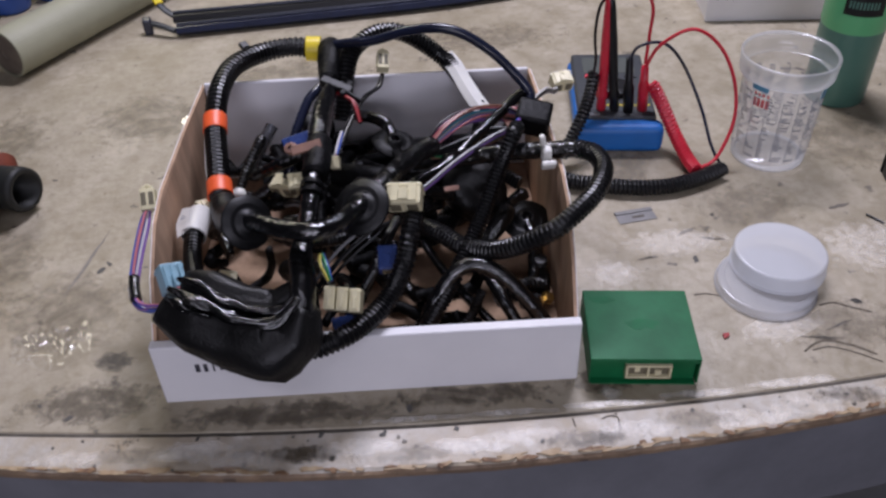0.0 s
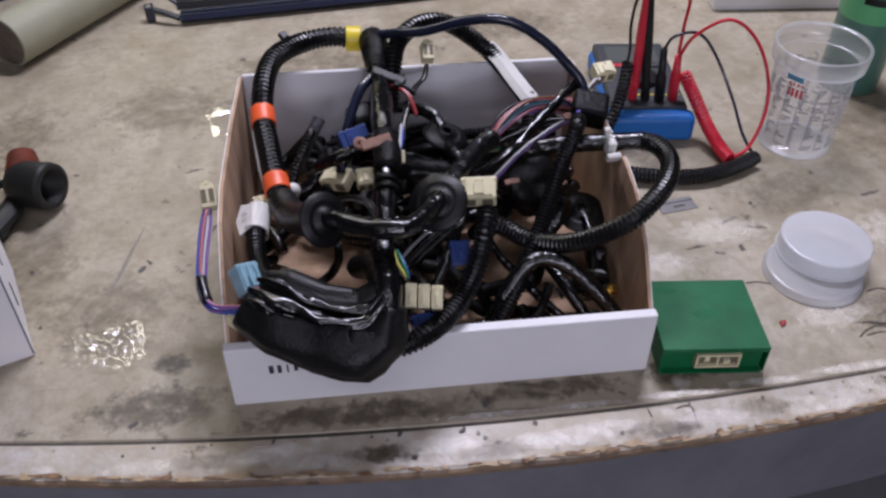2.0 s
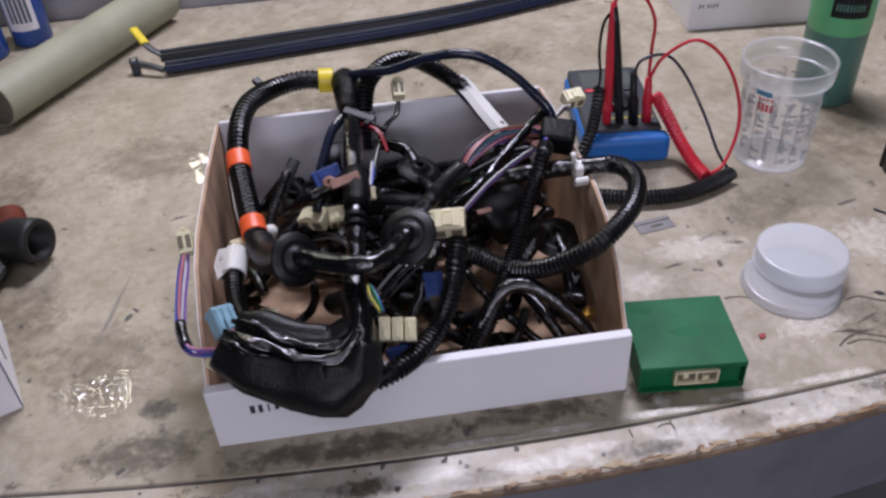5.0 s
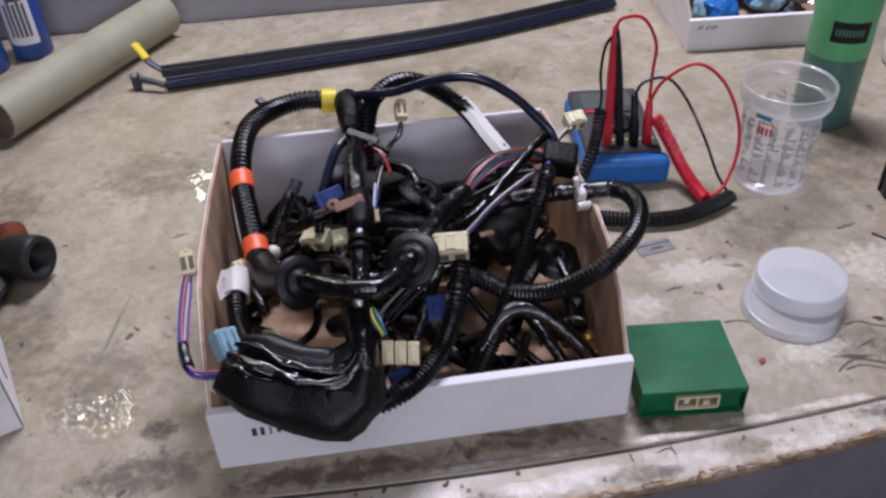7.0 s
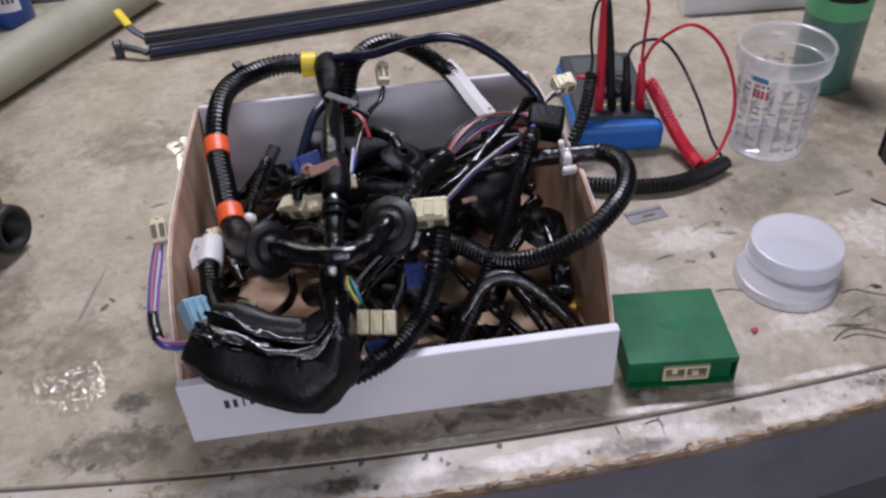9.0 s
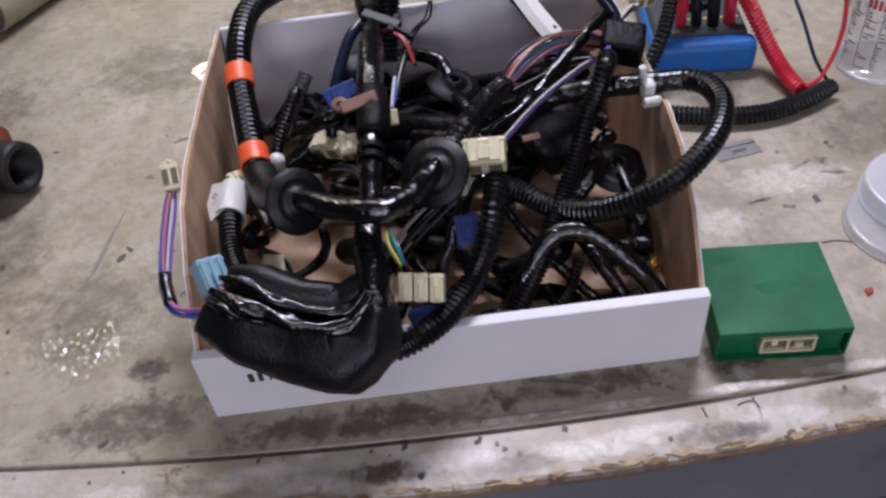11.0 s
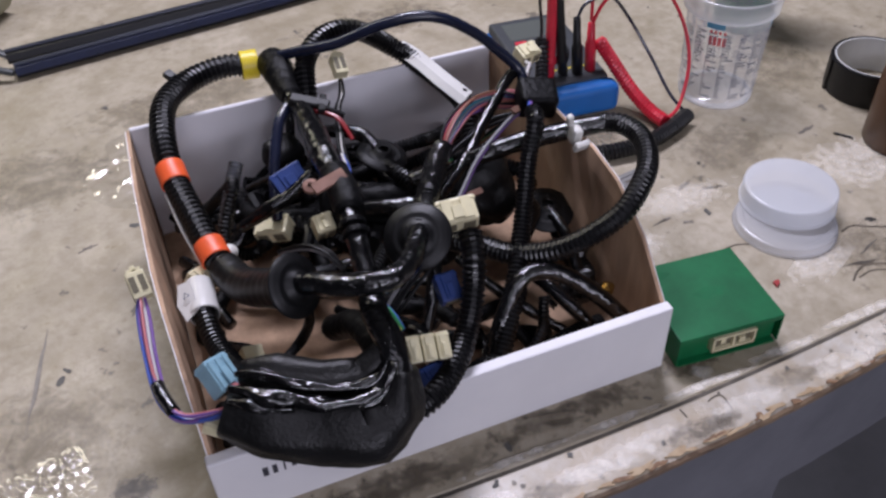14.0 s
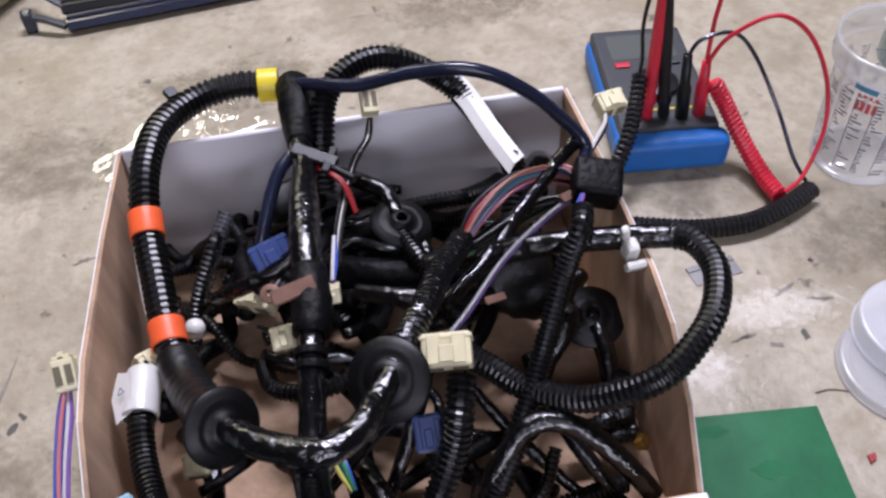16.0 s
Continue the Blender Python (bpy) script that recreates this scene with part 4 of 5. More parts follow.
# ---- rubber boot with ribbed end ----
def build_boot():
    OFF = Vector((-0.006, -0.012, 0))
    b = thing("rubber_boot", Vector((-0.20, 0.265, 0)) + OFF, "dark rubber boot with a brown-red ribbed end and a cord", "rubber boot")
    ax = Vector((0.92, -0.38, 0.10)).normalized()
    m = along(Vector((-0.217, 0.279, 0.024)) + OFF, ax)
    part("sleeve", lathe([(0.010, 0.0), (0.017, 0.004), (0.0215, 0.016), (0.0225, 0.040), (0.0215, 0.046), (0.0165, 0.046), (0.015, 0.020), (0, 0.018)], m, 40), M_HOSE, b, smooth=True)
    m2 = along(Vector((-0.207, 0.284, 0.022)) + OFF, (-0.22, 0.85, 0.25))
    part("ribbed_end", lathe([(r, 0.005 * k + (0.0025 if j else 0)) for k in range(7) for j, r in enumerate((0.0190 - 0.0009 * k, 0.0158 - 0.0009 * k))] + [(0, 0.036)], m2, 32), M_RUST, b, "brown-red ribbed rubber end")
    part("cord", wire([Vector(q) + OFF for q in ((-0.215, 0.280, 0.022), (-0.235, 0.283, 0.018), (-0.258, 0.272, 0.010), (-0.290, 0.262, 0.006))], 0.0042), M_HOSE, b)
    part("spout", sweep(spline([Vector(q) + OFF for q in ((-0.212, 0.270, 0.016), (-0.216, 0.245, 0.013), (-0.228, 0.215, 0.0115))], 0.006), lambda i, a: 0.0085 + 0.0006 * i, 12, 0.8), M_HOSE, b, "flattened rubber spout")


build_boot()

# ---- second bin at the back, with bagged parts ----
bin2 = build_bin("cardboard_bin", pose(0.595, 0.602, 0, 0, 0, -4), 0.235, 0.24, 0.045, 0.088, 0.07, "white cardboard parts bin holding bagged parts, with a pencilled note", "cardboard parts bins", M_CARD_IN)
bm = bmesh.new()
for k in range(6):
    box((0.0012, 0.0006, 0.007 - 0.002 * (k % 2)), pose(0.595, 0.602, 0, 0, 0, -4) @ pose(0.012 + 0.0042 * k + (0.003 if k > 1 else 0), -0.0092, 0.034, 0, 18, 0), bm=bm)
part("note", bm, M_INK, bin2, "handwritten marks as short strokes")
rb = random.Random(12)
for k in range(24):
    x, y = 0.625 + 0.185 * rb.random(), 0.625 + 0.15 * rb.random()
    mat = (M_BAG, M_BLUE_R, M_BLACK_P, M_SKYBLUE, M_GREY_P)[k % 5]
    s = 0.018 + 0.014 * rb.random()
    bm = bmesh.new()
    bmesh.ops.create_icosphere(bm, subdivisions=3, radius=s)
    for v in bm.verts:
        v.co *= 1 + 0.35 * noise.noise(v.co * 60 + Vector((k * 3.1, 0, 0)))
        v.co.z *= 0.7
    bm.transform(pose(x, y, 0.010 + s * 0.75 + 0.014 * (k % 2)))
    ob = part("bagged_part", bm, mat, smooth=False)
    tagged(ob, "small bagged part lying in the back bin", "bag", "bagged parts")
wb = thing("white_tub", (0.86, 0.52, 0), "small white plastic tub near the bottle", "tub")
part("body", lathe([(0, 0), (0.04, 0), (0.043, 0.004), (0.046, 0.05), (0.044, 0.05), (0.041, 0.006), (0, 0.005)], pose(0.872, 0.50, 0), 40), M_WHITE_P, wb, smooth=True)
part("rim", lathe([(0.0455, 0.047), (0.0485, 0.047), (0.0485, 0.052), (0.0435, 0.052)], pose(0.872, 0.50, 0), 40), M_WHITE_P, wb)


# ---- clear bag behind the bin ----
def sheet(name, x0, y0, wide, deep, height, mat, label, category, kind=""):
    """A thin crumpled film with an uneven outline."""
    bm = bmesh.new()
    n = 90
    vs = {}
    for i in range(n + 1):
        for j in range(n + 1):
            u, v = 2 * i / n - 1, 2 * j / n - 1
            a = math.atan2(v, u)
            rim = 0.80 + 0.3 * noise.noise((1.6 * math.cos(a), 1.6 * math.sin(a), x0 * 9))
            if math.hypot(u, v) > rim:
                continue
            z = height(x0 + wide * u, y0 + deep * v)
            vs[i, j] = bm.verts.new((x0 + wide * u, y0 + deep * v, 0.0009 + z * min(1, 4 * (rim - math.hypot(u, v)) + 0.05)))
    for i, j in list(vs):
        quad = [vs.get(q) for q in ((i, j), (i + 1, j), (i + 1, j + 1), (i, j + 1))]
        if all(quad):
            bm.faces.new(quad)
    ob = part(name, bm, mat, smooth=True)
    ob.visible_shadow = False
    return tagged(ob, label, category, kind=kind)


def creased(x, y):
    """Mostly flat film with a few raised creases."""
    u, v = 0.82 * x + 0.57 * y, 0.82 * y - 0.57 * x
    p = Vector((u * 42, v * 105, 0.3))
    crease = max(0.0, 1 - abs(noise.noise(p)) / 0.34)
    return 0.0034 * crease * (0.55 + 0.8 * noise.noise(p * 0.6 + Vector((4, 0, 0)))) + 0.0008 * noise.noise(p * 3)


def pimpled(x, y):
    """Small uneven bumps of dried glue."""
    p = Vector((x * 150, y * 150, 0.3))
    return 0.0021 * (abs(noise.noise(p)) + 0.4 * abs(noise.noise(p * 2.3)))


sheet("plastic_bag", 0.044, 0.405, 0.115, 0.080, creased, M_BAG, "crumpled clear plastic bag lying behind the bin", "plastic bag")
sheet("glue_patch", -0.105, 0.060, 0.044, 0.034, pimpled, M_GLUE, "patch of dried clear shiny glue on the bench", "stain", "stuff")


# ---- the wiring harness ----
harness = thing("wiring_harness", (0.16, 0.14, 0.005), "tangled black vehicle wiring harness with ribbed conduit and cream connectors", "wiring harness")


def band(at, ahead, r, length, mat, parent, label, name="band"):
    m = along(Vector(at) - Vector(ahead).normalized() * length / 2, ahead)
    return part(name, lathe([(r - 0.001, 0), (r - 0.0001, 0.0002), (r, 0.0008), (r + 0.00005, length * 0.3), (r - 0.0001, length * 0.6), (r, length - 0.0008), (r - 0.0001, length - 0.0002), (r - 0.001, length)], m, 24), mat, parent, label, smooth=True)


def grommet(at, ahead, r, hub, label="black rubber grommet disc"):
    """A rubber grommet: thick disc with a groove and hub."""
    m = along(Vector(at) - Vector(ahead).normalized() * 0.003, ahead)
    return part("grommet", lathe([(hub * 0.6, -0.008), (hub * 0.95, -0.008), (hub * 1.05, -0.001), (r * 0.80, -0.0005), (r * 0.97, 0.0), (r, 0.0012), (r * 0.97, 0.0026), (r * 0.80, 0.0030), (r * 0.74, 0.0042), (r * 0.62, 0.0045), (hub * 1.1, 0.0038), (hub * 1.0, 0.008), (hub * 0.6, 0.008)], m, 44), M_RUBBER, harness, label, smooth=True)


def connector(at, turn, size, cells, mat, label):
    """A plug housing: rounded shell with ribs, a latch and dark plates for the cavities' shade."""
    m = Matrix.Translation(at) @ pose(0, 0, 0, *turn)
    w, d, h = size
    bm = box((w, d, h), m, min(size) * 0.10, 2)
    for k in range(cells):
        x = -w / 2 + w * (k + 0.5) / cells
        box((w / cells * 0.55, d * 0.86, h * 0.12), m @ pose(x, 0, h / 2 + h * 0.05), 0.0004, 1, bm=bm)
    box((w * 0.30, d * 0.5, h * 0.16), m @ pose(0, -d * 0.15, h / 2 + h * 0.13), 0.0005, 1, bm=bm)
    box((w * 1.06, d * 0.12, h * 1.05), m @ pose(0, d * 0.36, 0), 0.0005, 1, bm=bm)
    c = part("connector", bm, mat, harness, label)
    for k in range(cells):
        x = -w / 2 + w * (k + 0.5) / cells
        part("cavity", box((w / cells * 0.62, 0.0012, h * 0.58), m @ pose(x, -d / 2, 0)), M_CAVITY_SHADE, c)
    return c


def wires(points, spread, r, colours, seed, label="", parent=None):
    """A loose bundle of thin coloured wires along one path."""
    rr = random.Random(seed)
    for col in colours:
        a = rr.uniform(0, 2 * math.pi)
        q = spread * math.sqrt(rr.random())
        off = Vector((q * math.cos(a), 0, q * math.sin(a)))
        pts = []
        for i, p in enumerate(points):
            end = 0.35 if i in (0, len(points) - 1) else 1.0
            pts.append(Vector(p) + off * end + Vector((rr.uniform(-1, 1), rr.uniform(-1, 1), rr.uniform(-1, 1))) * spread * 0.10 * (end > 0.5))
        part("wire", wire(pts, r, 7), WIRE[col], parent or harness, col + " wire")


WIRE = {
    "red": material("red_wire", (0.24, 0.010, 0.014), 0.35), "pink": material("pink_wire", (0.50, 0.17, 0.18), 0.35),
    "purple": material("purple_wire", (0.20, 0.10, 0.34), 0.35), "blue": material("blue_wire", (0.05, 0.10, 0.42), 0.35),
    "white": material("white_wire", (0.62, 0.60, 0.58), 0.4), "green": material("green_wire", (0.04, 0.22, 0.09), 0.35),
    "orange": material("salmon_wire", (0.50, 0.18, 0.12), 0.35), "teal": material("teal_wire", (0.03, 0.20, 0.28), 0.35),
    "yellow": material("yellow_wire", (0.60, 0.52, 0.12), 0.35), "black": M_BLACK_P, "grey": material("grey_wire", (0.20, 0.20, 0.21), 0.35),
    "brown": material("brown_wire", (0.22, 0.10, 0.06), 0.4),
}

# main left loop: ribbed conduit with orange and yellow tape
loop = [(0.116, 0.314, 0.130), (0.090, 0.317, 0.133), (0.060, 0.307, 0.133), (0.037, 0.280, 0.134), (0.028, 0.245, 0.128), (0.027, 0.211, 0.115), (0.033, 0.170, 0.105), (0.039, 0.134, 0.097), (0.046, 0.112, 0.092)]
c = part("conduit", ribbed(loop, 0.0098), M_CONDUIT, harness, "thick ribbed black conduit")
band((0.027, 0.211, 0.115), (0.003, -0.036, -0.012), 0.0108, 0.017, M_ORANGE, c, "orange tape band")
band((0.0385, 0.136, 0.0975), (0.006, -0.036, -0.008), 0.0108, 0.016, M_ORANGE, c, "orange tape band")
band((0.110, 0.315, 0.131), (-0.03, 0.001, 0.002), 0.0118, 0.014, M_YELLOW, c, "yellow tape band")
part("cable_tie", box((0.008, 0.009, 0.005), pose(0.046, 0.305, 0.1425, 20, 0, 35), 0.001, 1), M_RUBBER, c, "black tie head")
wires([(0.018, 0.200, 0.108), (0.022, 0.165, 0.098), (0.028, 0.135, 0.088), (0.030, 0.110, 0.084)], 0.001, 0.0011, ["white"], 2)

# boot, double grommet and the bent tube between
part("boot", taped([(0.043, 0.121, 0.094), (0.051, 0.098, 0.096), (0.064, 0.071, 0.112), (0.077, 0.048, 0.130)], [0.0112, 0.0122, 0.0125, 0.0140], 0.03), M_RUBBER, harness, "black rubber boot", smooth=True)
grommet((0.079, 0.044, 0.133), (0.55, -0.58, 0.50), 0.0205, 0.0085)
bend = [(0.076, 0.048, 0.131), (0.088, 0.035, 0.139), (0.105, 0.023, 0.142), (0.127, 0.015, 0.144), (0.145, 0.026, 0.141), (0.155, 0.043, 0.137), (0.165, 0.061, 0.134)]
part("taped_tube", taped(bend, 0.0070, 0.10, seed=3), M_TAPE, harness, "tube wrapped in shiny black tape", smooth=True)
grommet((0.161, 0.056, 0.133), (-0.28, -0.42, 0.68), 0.0225, 0.0095)
up = [(0.162, 0.058, 0.132), (0.173, 0.076, 0.134), (0.185, 0.096, 0.133), (0.201, 0.128, 0.126), (0.218, 0.156, 0.118)]
part("conduit", ribbed(up, 0.0080, 0.0034, deep=0.08), M_TAPE, harness, "tape-wrapped conduit with rib marks")

# fan of coloured wires to the junction at the right side
fan = [(0.213, 0.148, 0.119), (0.228, 0.168, 0.124), (0.250, 0.186, 0.126), (0.272, 0.196, 0.122), (0.290, 0.196, 0.118), (0.304, 0.180, 0.121)]
wires(fan, 0.0080, 0.00115, ["pink", "brown", "orange", "purple", "purple", "blue", "pink", "teal", "grey", "brown", "red", "purple", "pink", "black", "brown", "purple", "black"], 5)
wires([(0.215, 0.150, 0.112), (0.238, 0.166, 0.108), (0.262, 0.180, 0.108), (0.285, 0.182, 0.112)], 0.009, 0.0014, ["green", "black", "black", "brown", "grey", "black", "black", "black"], 6)
part("taped_tube", taped([(0.200, 0.120, 0.104), (0.232, 0.150, 0.104), (0.262, 0.180, 0.114), (0.292, 0.205, 0.128), (0.308, 0.214, 0.134)], 0.0046, 0.08, seed=9), M_TAPE, harness, "thin taped branch", smooth=True)
wires([(0.186, 0.080, 0.112), (0.210, 0.105, 0.110), (0.240, 0.140, 0.112), (0.275, 0.165, 0.118), (0.300, 0.180, 0.118)], 0.003, 0.0013, ["grey", "black", "purple"], 8)

# relay-like block where the branches meet on the side wall
blk = part("splice_block", box((0.030, 0.026, 0.022), pose(0.306, 0.178, 0.126, 15, 8, -15), 0.004, 3), M_TAPE_DULL, harness, "dull black taped splice block", smooth=True)
part("copper_tab", box((0.010, 0.006, 0.002), pose(0.286, 0.172, 0.124, 20, 10, 30), 0.0004, 1), M_COPPER, blk, "dull copper tab")
wires([(0.292, 0.160, 0.136), (0.286, 0.146, 0.137), (0.284, 0.134, 0.135)], 0.004, 0.0013, ["blue", "purple", "pink", "teal"], 11)

# trunk down the middle
part("taped_joint", taped([(0.126, 0.318, 0.124), (0.128, 0.304, 0.134), (0.129, 0.286, 0.136), (0.128, 0.262, 0.134), (0.129, 0.240, 0.136)], [0.008, 0.0130, 0.0125, 0.0100, 0.0085], 0.14, seed=4), M_TAPE_DULL, harness, "thick taped joint", smooth=True)
part("taped_trunk", taped([(0.128, 0.250, 0.134), (0.130, 0.214, 0.140), (0.128, 0.170, 0.145), (0.127, 0.138, 0.146), (0.127, 0.105, 0.145), (0.125, 0.075, 0.141), (0.122, 0.046, 0.130), (0.118, 0.016, 0.121), (0.120, -0.008, 0.113), (0.118, -0.024, 0.098)], [0.0075, 0.0068, 0.0090, 0.0090, 0.0070, 0.0066, 0.0070, 0.0085, 0.0095], 0.10, seed=7), M_TAPE, harness, "trunk wrapped in shiny black tape", smooth=True)
part("tape_collar", taped([(0.128, 0.124, 0.1465), (0.128, 0.102, 0.146), (0.126, 0.082, 0.143)], [0.0100, 0.0108, 0.0098], 0.10, seed=12), M_TAPE_DULL, harness, "dull tape collar", smooth=True)
for y, z in ((0.074, 0.1408), (0.067, 0.1385)):
    band((0.1248, y, z), (-0.02, -0.17, -0.04), 0.0090, 0.004, M_TAPE_DULL, harness, "twist of tape", "tape_twist")
part("copper_tab", box((0.024, 0.009, 0.0022), pose(0.120, 0.105, 0.1555, 18, -8, 12), 0.0006, 1), M_COPPER, harness, "dull copper terminal tab")
part("copper_tab", lathe([(0.002, 0), (0.0052, 0.0004), (0.0052, 0.003), (0.002, 0.0036)], pose(0.108, 0.107, 0.1525, 20, 0, 0), 20), M_COPPER, harness, "copper ring terminal")
tie = bmesh.new()
box((0.030, 0.009, 0.009), pose(0.137, 0.221, 0.141, 8, 12, -26), 0.001, 1, bm=tie)
box((0.005, 0.022, 0.004), pose(0.146, 0.217, 0.141, 0, 10, -20), 0.0006, 1, bm=tie)
box((0.022, 0.003, 0.005), pose(0.150, 0.210, 0.138, 0, 20, -30), 0.0006, 1, bm=tie)
part("cable_clip", tie, M_RUBBER, harness, "dark plastic cable clip")

# lumps of tape hanging over the front
def wrap(points, radii, seed, turn=0.6):
    """A bundle folded into wide tape: straight runs with a hard bend and a few flat faces."""
    pts = [Vector(q) for q in points]
    path, rr = [], []
    for (a, b), (ra, rb) in zip(zip(pts, pts[1:]), zip(radii, radii[1:])):
        n = max(2, int((b - a).length / 0.004))
        for k in range(n):
            path.append(a.lerp(b, k / n))
            rr.append(ra + (rb - ra) * k / n)
    path.append(pts[-1])
    rr.append(radii[-1])

    def radius(i, a):
        face = abs(math.cos(2.5 * a + turn))
        crease = noise.noise((i * 0.13 + seed, 2.2 * math.cos(a), 2.2 * math.sin(a)))
        fine = abs(noise.noise((i * 0.5, 6 * math.cos(a) + seed, 6 * math.sin(a))))
        return rr[i] * (0.90 + 0.15 * face ** 1.5 + 0.10 * crease + 0.04 * fine)

    return sweep(path, radius, 30)


part("taped_lump", wrap([(0.018, 0.000, 0.093), (0.040, -0.012, 0.086), (0.070, -0.021, 0.079), (0.097, -0.029, 0.077), (0.113, -0.026, 0.086), (0.120, -0.016, 0.104)], [0.014, 0.0195, 0.0235, 0.0255, 0.0205, 0.0115], 2.1), M_TAPE_WRAP, harness, "thick creased wrap of dull black tape", smooth=True)
part("taped_branch", wrap([(0.034, 0.014, 0.104), (0.052, 0.006, 0.104), (0.076, -0.004, 0.099), (0.100, -0.010, 0.098), (0.118, -0.006, 0.110)], [0.009, 0.0135, 0.0135, 0.0115, 0.0085], 5.2, 1.4), M_TAPE_WRAP, harness, "creased bundle in black tape", smooth=True)
folds = (
    ([(0.024, 0.002, 0.111), (0.040, -0.010, 0.1105), (0.060, -0.020, 0.1065), (0.082, -0.028, 0.1035), (0.103, -0.031, 0.103), (0.119, -0.020, 0.116)], [0.002, 0.0042, 0.0040, 0.0034, 0.0036, 0.002], 28),
    ([(0.030, 0.008, 0.114), (0.045, 0.000, 0.115), (0.062, -0.011, 0.110), (0.084, -0.019, 0.106), (0.106, -0.022, 0.107), (0.121, -0.012, 0.119)], [0.0016, 0.0036, 0.0030, 0.0024, 0.0030, 0.0016], 29),
    ([(0.022, -0.004, 0.107), (0.032, -0.012, 0.108), (0.044, -0.018, 0.104), (0.056, -0.022, 0.1035)], [0.0014, 0.0040, 0.0036, 0.0012], 30),
)
for pts, radii, seed in folds:
    part("tape_fold", taped(pts, radii, 0.9, seed=seed, step=0.0018), M_TAPE, harness, "shiny crinkled fold of tape", smooth=True)

# conduits across the front and right
part("conduit", ribbed([(0.104, -0.018, 0.066), (0.122, -0.023, 0.067), (0.140, -0.020, 0.071), (0.160, -0.004, 0.071), (0.177, 0.016, 0.075), (0.190, 0.034, 0.092), (0.196, 0.047, 0.110), (0.200, 0.062, 0.116)], 0.0082), M_CONDUIT, harness, "ribbed black conduit")
part("conduit", ribbed([(0.288, 0.148, 0.136), (0.283, 0.134, 0.137), (0.270, 0.118, 0.114), (0.252, 0.089, 0.085), (0.231, 0.056, 0.064), (0.208, 0.034, 0.038), (0.188, 0.018, 0.018)], 0.0068), M_CONDUIT, harness, "ribbed black conduit")
part("taped_tube", taped([(0.195, 0.165, 0.088), (0.235, 0.155, 0.102), (0.270, 0.146, 0.113), (0.302, 0.138, 0.119), (0.340, 0.126, 0.126)], 0.0072, 0.03, seed=31), M_TAPE, harness, "smooth taped tube", smooth=True)
part("conduit", ribbed([(0.336, 0.128, 0.125), (0.347, 0.118, 0.127), (0.351, 0.098, 0.127), (0.343, 0.075, 0.125), (0.328, 0.058, 0.120), (0.303, 0.045, 0.108), (0.268, 0.053, 0.086), (0.240, 0.075, 0.072), (0.222, 0.095, 0.070), (0.205, 0.115, 0.065)], 0.0080, deep=0.09), M_CONDUIT, harness, "ribbed conduit looping over the bin's side")
clip = bmesh.new()
box((0.008, 0.010, 0.014), pose(0.309, 0.120, 0.127, 10, 0, 5), 0.003, 2, bm=clip)
box((0.005, 0.005, 0.011), pose(0.306, 0.124, 0.138, 15, -12, 5), 0.002, 2, bm=clip)
box((0.012, 0.005, 0.009), pose(0.310, 0.112, 0.122, 30, 0, 5), 0.002, 2, bm=clip)
part("clip", clip, M_WHITE_P, harness, "white plastic fir-tree clip")
part("conduit", taped([(0.196, 0.020, 0.022), (0.214, 0.038, 0.052), (0.232, 0.050, 0.070), (0.248, 0.051, 0.073), (0.266, 0.044, 0.067), (0.286, 0.028, 0.052), (0.300, 0.014, 0.036)], 0.0062, 0.05, seed=35), M_TAPE, harness, "thin taped branch", smooth=True)
part("conduit", ribbed([(0.230, 0.050, 0.064), (0.212, 0.028, 0.045), (0.198, 0.014, 0.030), (0.184, 0.008, 0.014)], 0.0070), M_CONDUIT, harness, "ribbed black conduit")

# wires and conduit arching over the back
part("taped_wire", taped([(0.126, 0.302, 0.140), (0.148, 0.274, 0.156), (0.172, 0.252, 0.168), (0.205, 0.236, 0.184), (0.238, 0.226, 0.188), (0.268, 0.222, 0.172), (0.292, 0.216, 0.150), (0.307, 0.207, 0.131), (0.298, 0.190, 0.122)], 0.0042, 0.08, seed=40), M_NAVY, harness, "dark blue-black sleeve", smooth=True)
part("conduit", ribbed([(0.138, 0.232, 0.100), (0.142, 0.252, 0.126), (0.150, 0.276, 0.146), (0.172, 0.294, 0.154), (0.200, 0.300, 0.149), (0.236, 0.299, 0.121), (0.258, 0.258, 0.108), (0.266, 0.225, 0.100), (0.258, 0.195, 0.085)], 0.0085), M_CONDUIT, harness, "ribbed conduit arching above the back")
tag_bm = bmesh.new()
path = spline([(0.238, 0.304, 0.121), (0.246, 0.283, 0.1195), (0.256, 0.248, 0.115), (0.268, 0.215, 0.109)], 0.006)
rows = []
for p in path:
    rows.append([tag_bm.verts.new(p + Vector(v)) for v in ((-0.0068, -0.0048, -0.001), (-0.002, 0.0, 0.0030), (0.0058, 0.0062, 0.0032), (0.0058, 0.0062, 0.0025), (-0.002, 0.0, 0.0023), (-0.0068, -0.0048, -0.0017))])
for a, b in zip(rows, rows[1:]):
    for k in range(6):
        tag_bm.faces.new((a[k], b[k], b[(k + 1) % 6], a[(k + 1) % 6]))
tag_bm.faces.new(rows[0])
tag_bm.faces.new(rows[-1][::-1])
bmesh.ops.recalc_face_normals(tag_bm, faces=tag_bm.faces)
tag_ob = part("paper_tag", tag_bm, M_TAG, harness, "white printed tag strip")
for k, s in ((1, 0.9), (14, 1.0), (15, 1.0)):
    p = path[min(k, len(path) - 2)]
    part("tag_mark", box((0.0014, 0.0036 * s, 0.0004), Matrix.Translation(p + Vector((0.003, 0.004, 0.0038))) @ pose(0, 0, 0, 0, 0, 40)), M_GRAD, tag_ob, "small grey printed bar")

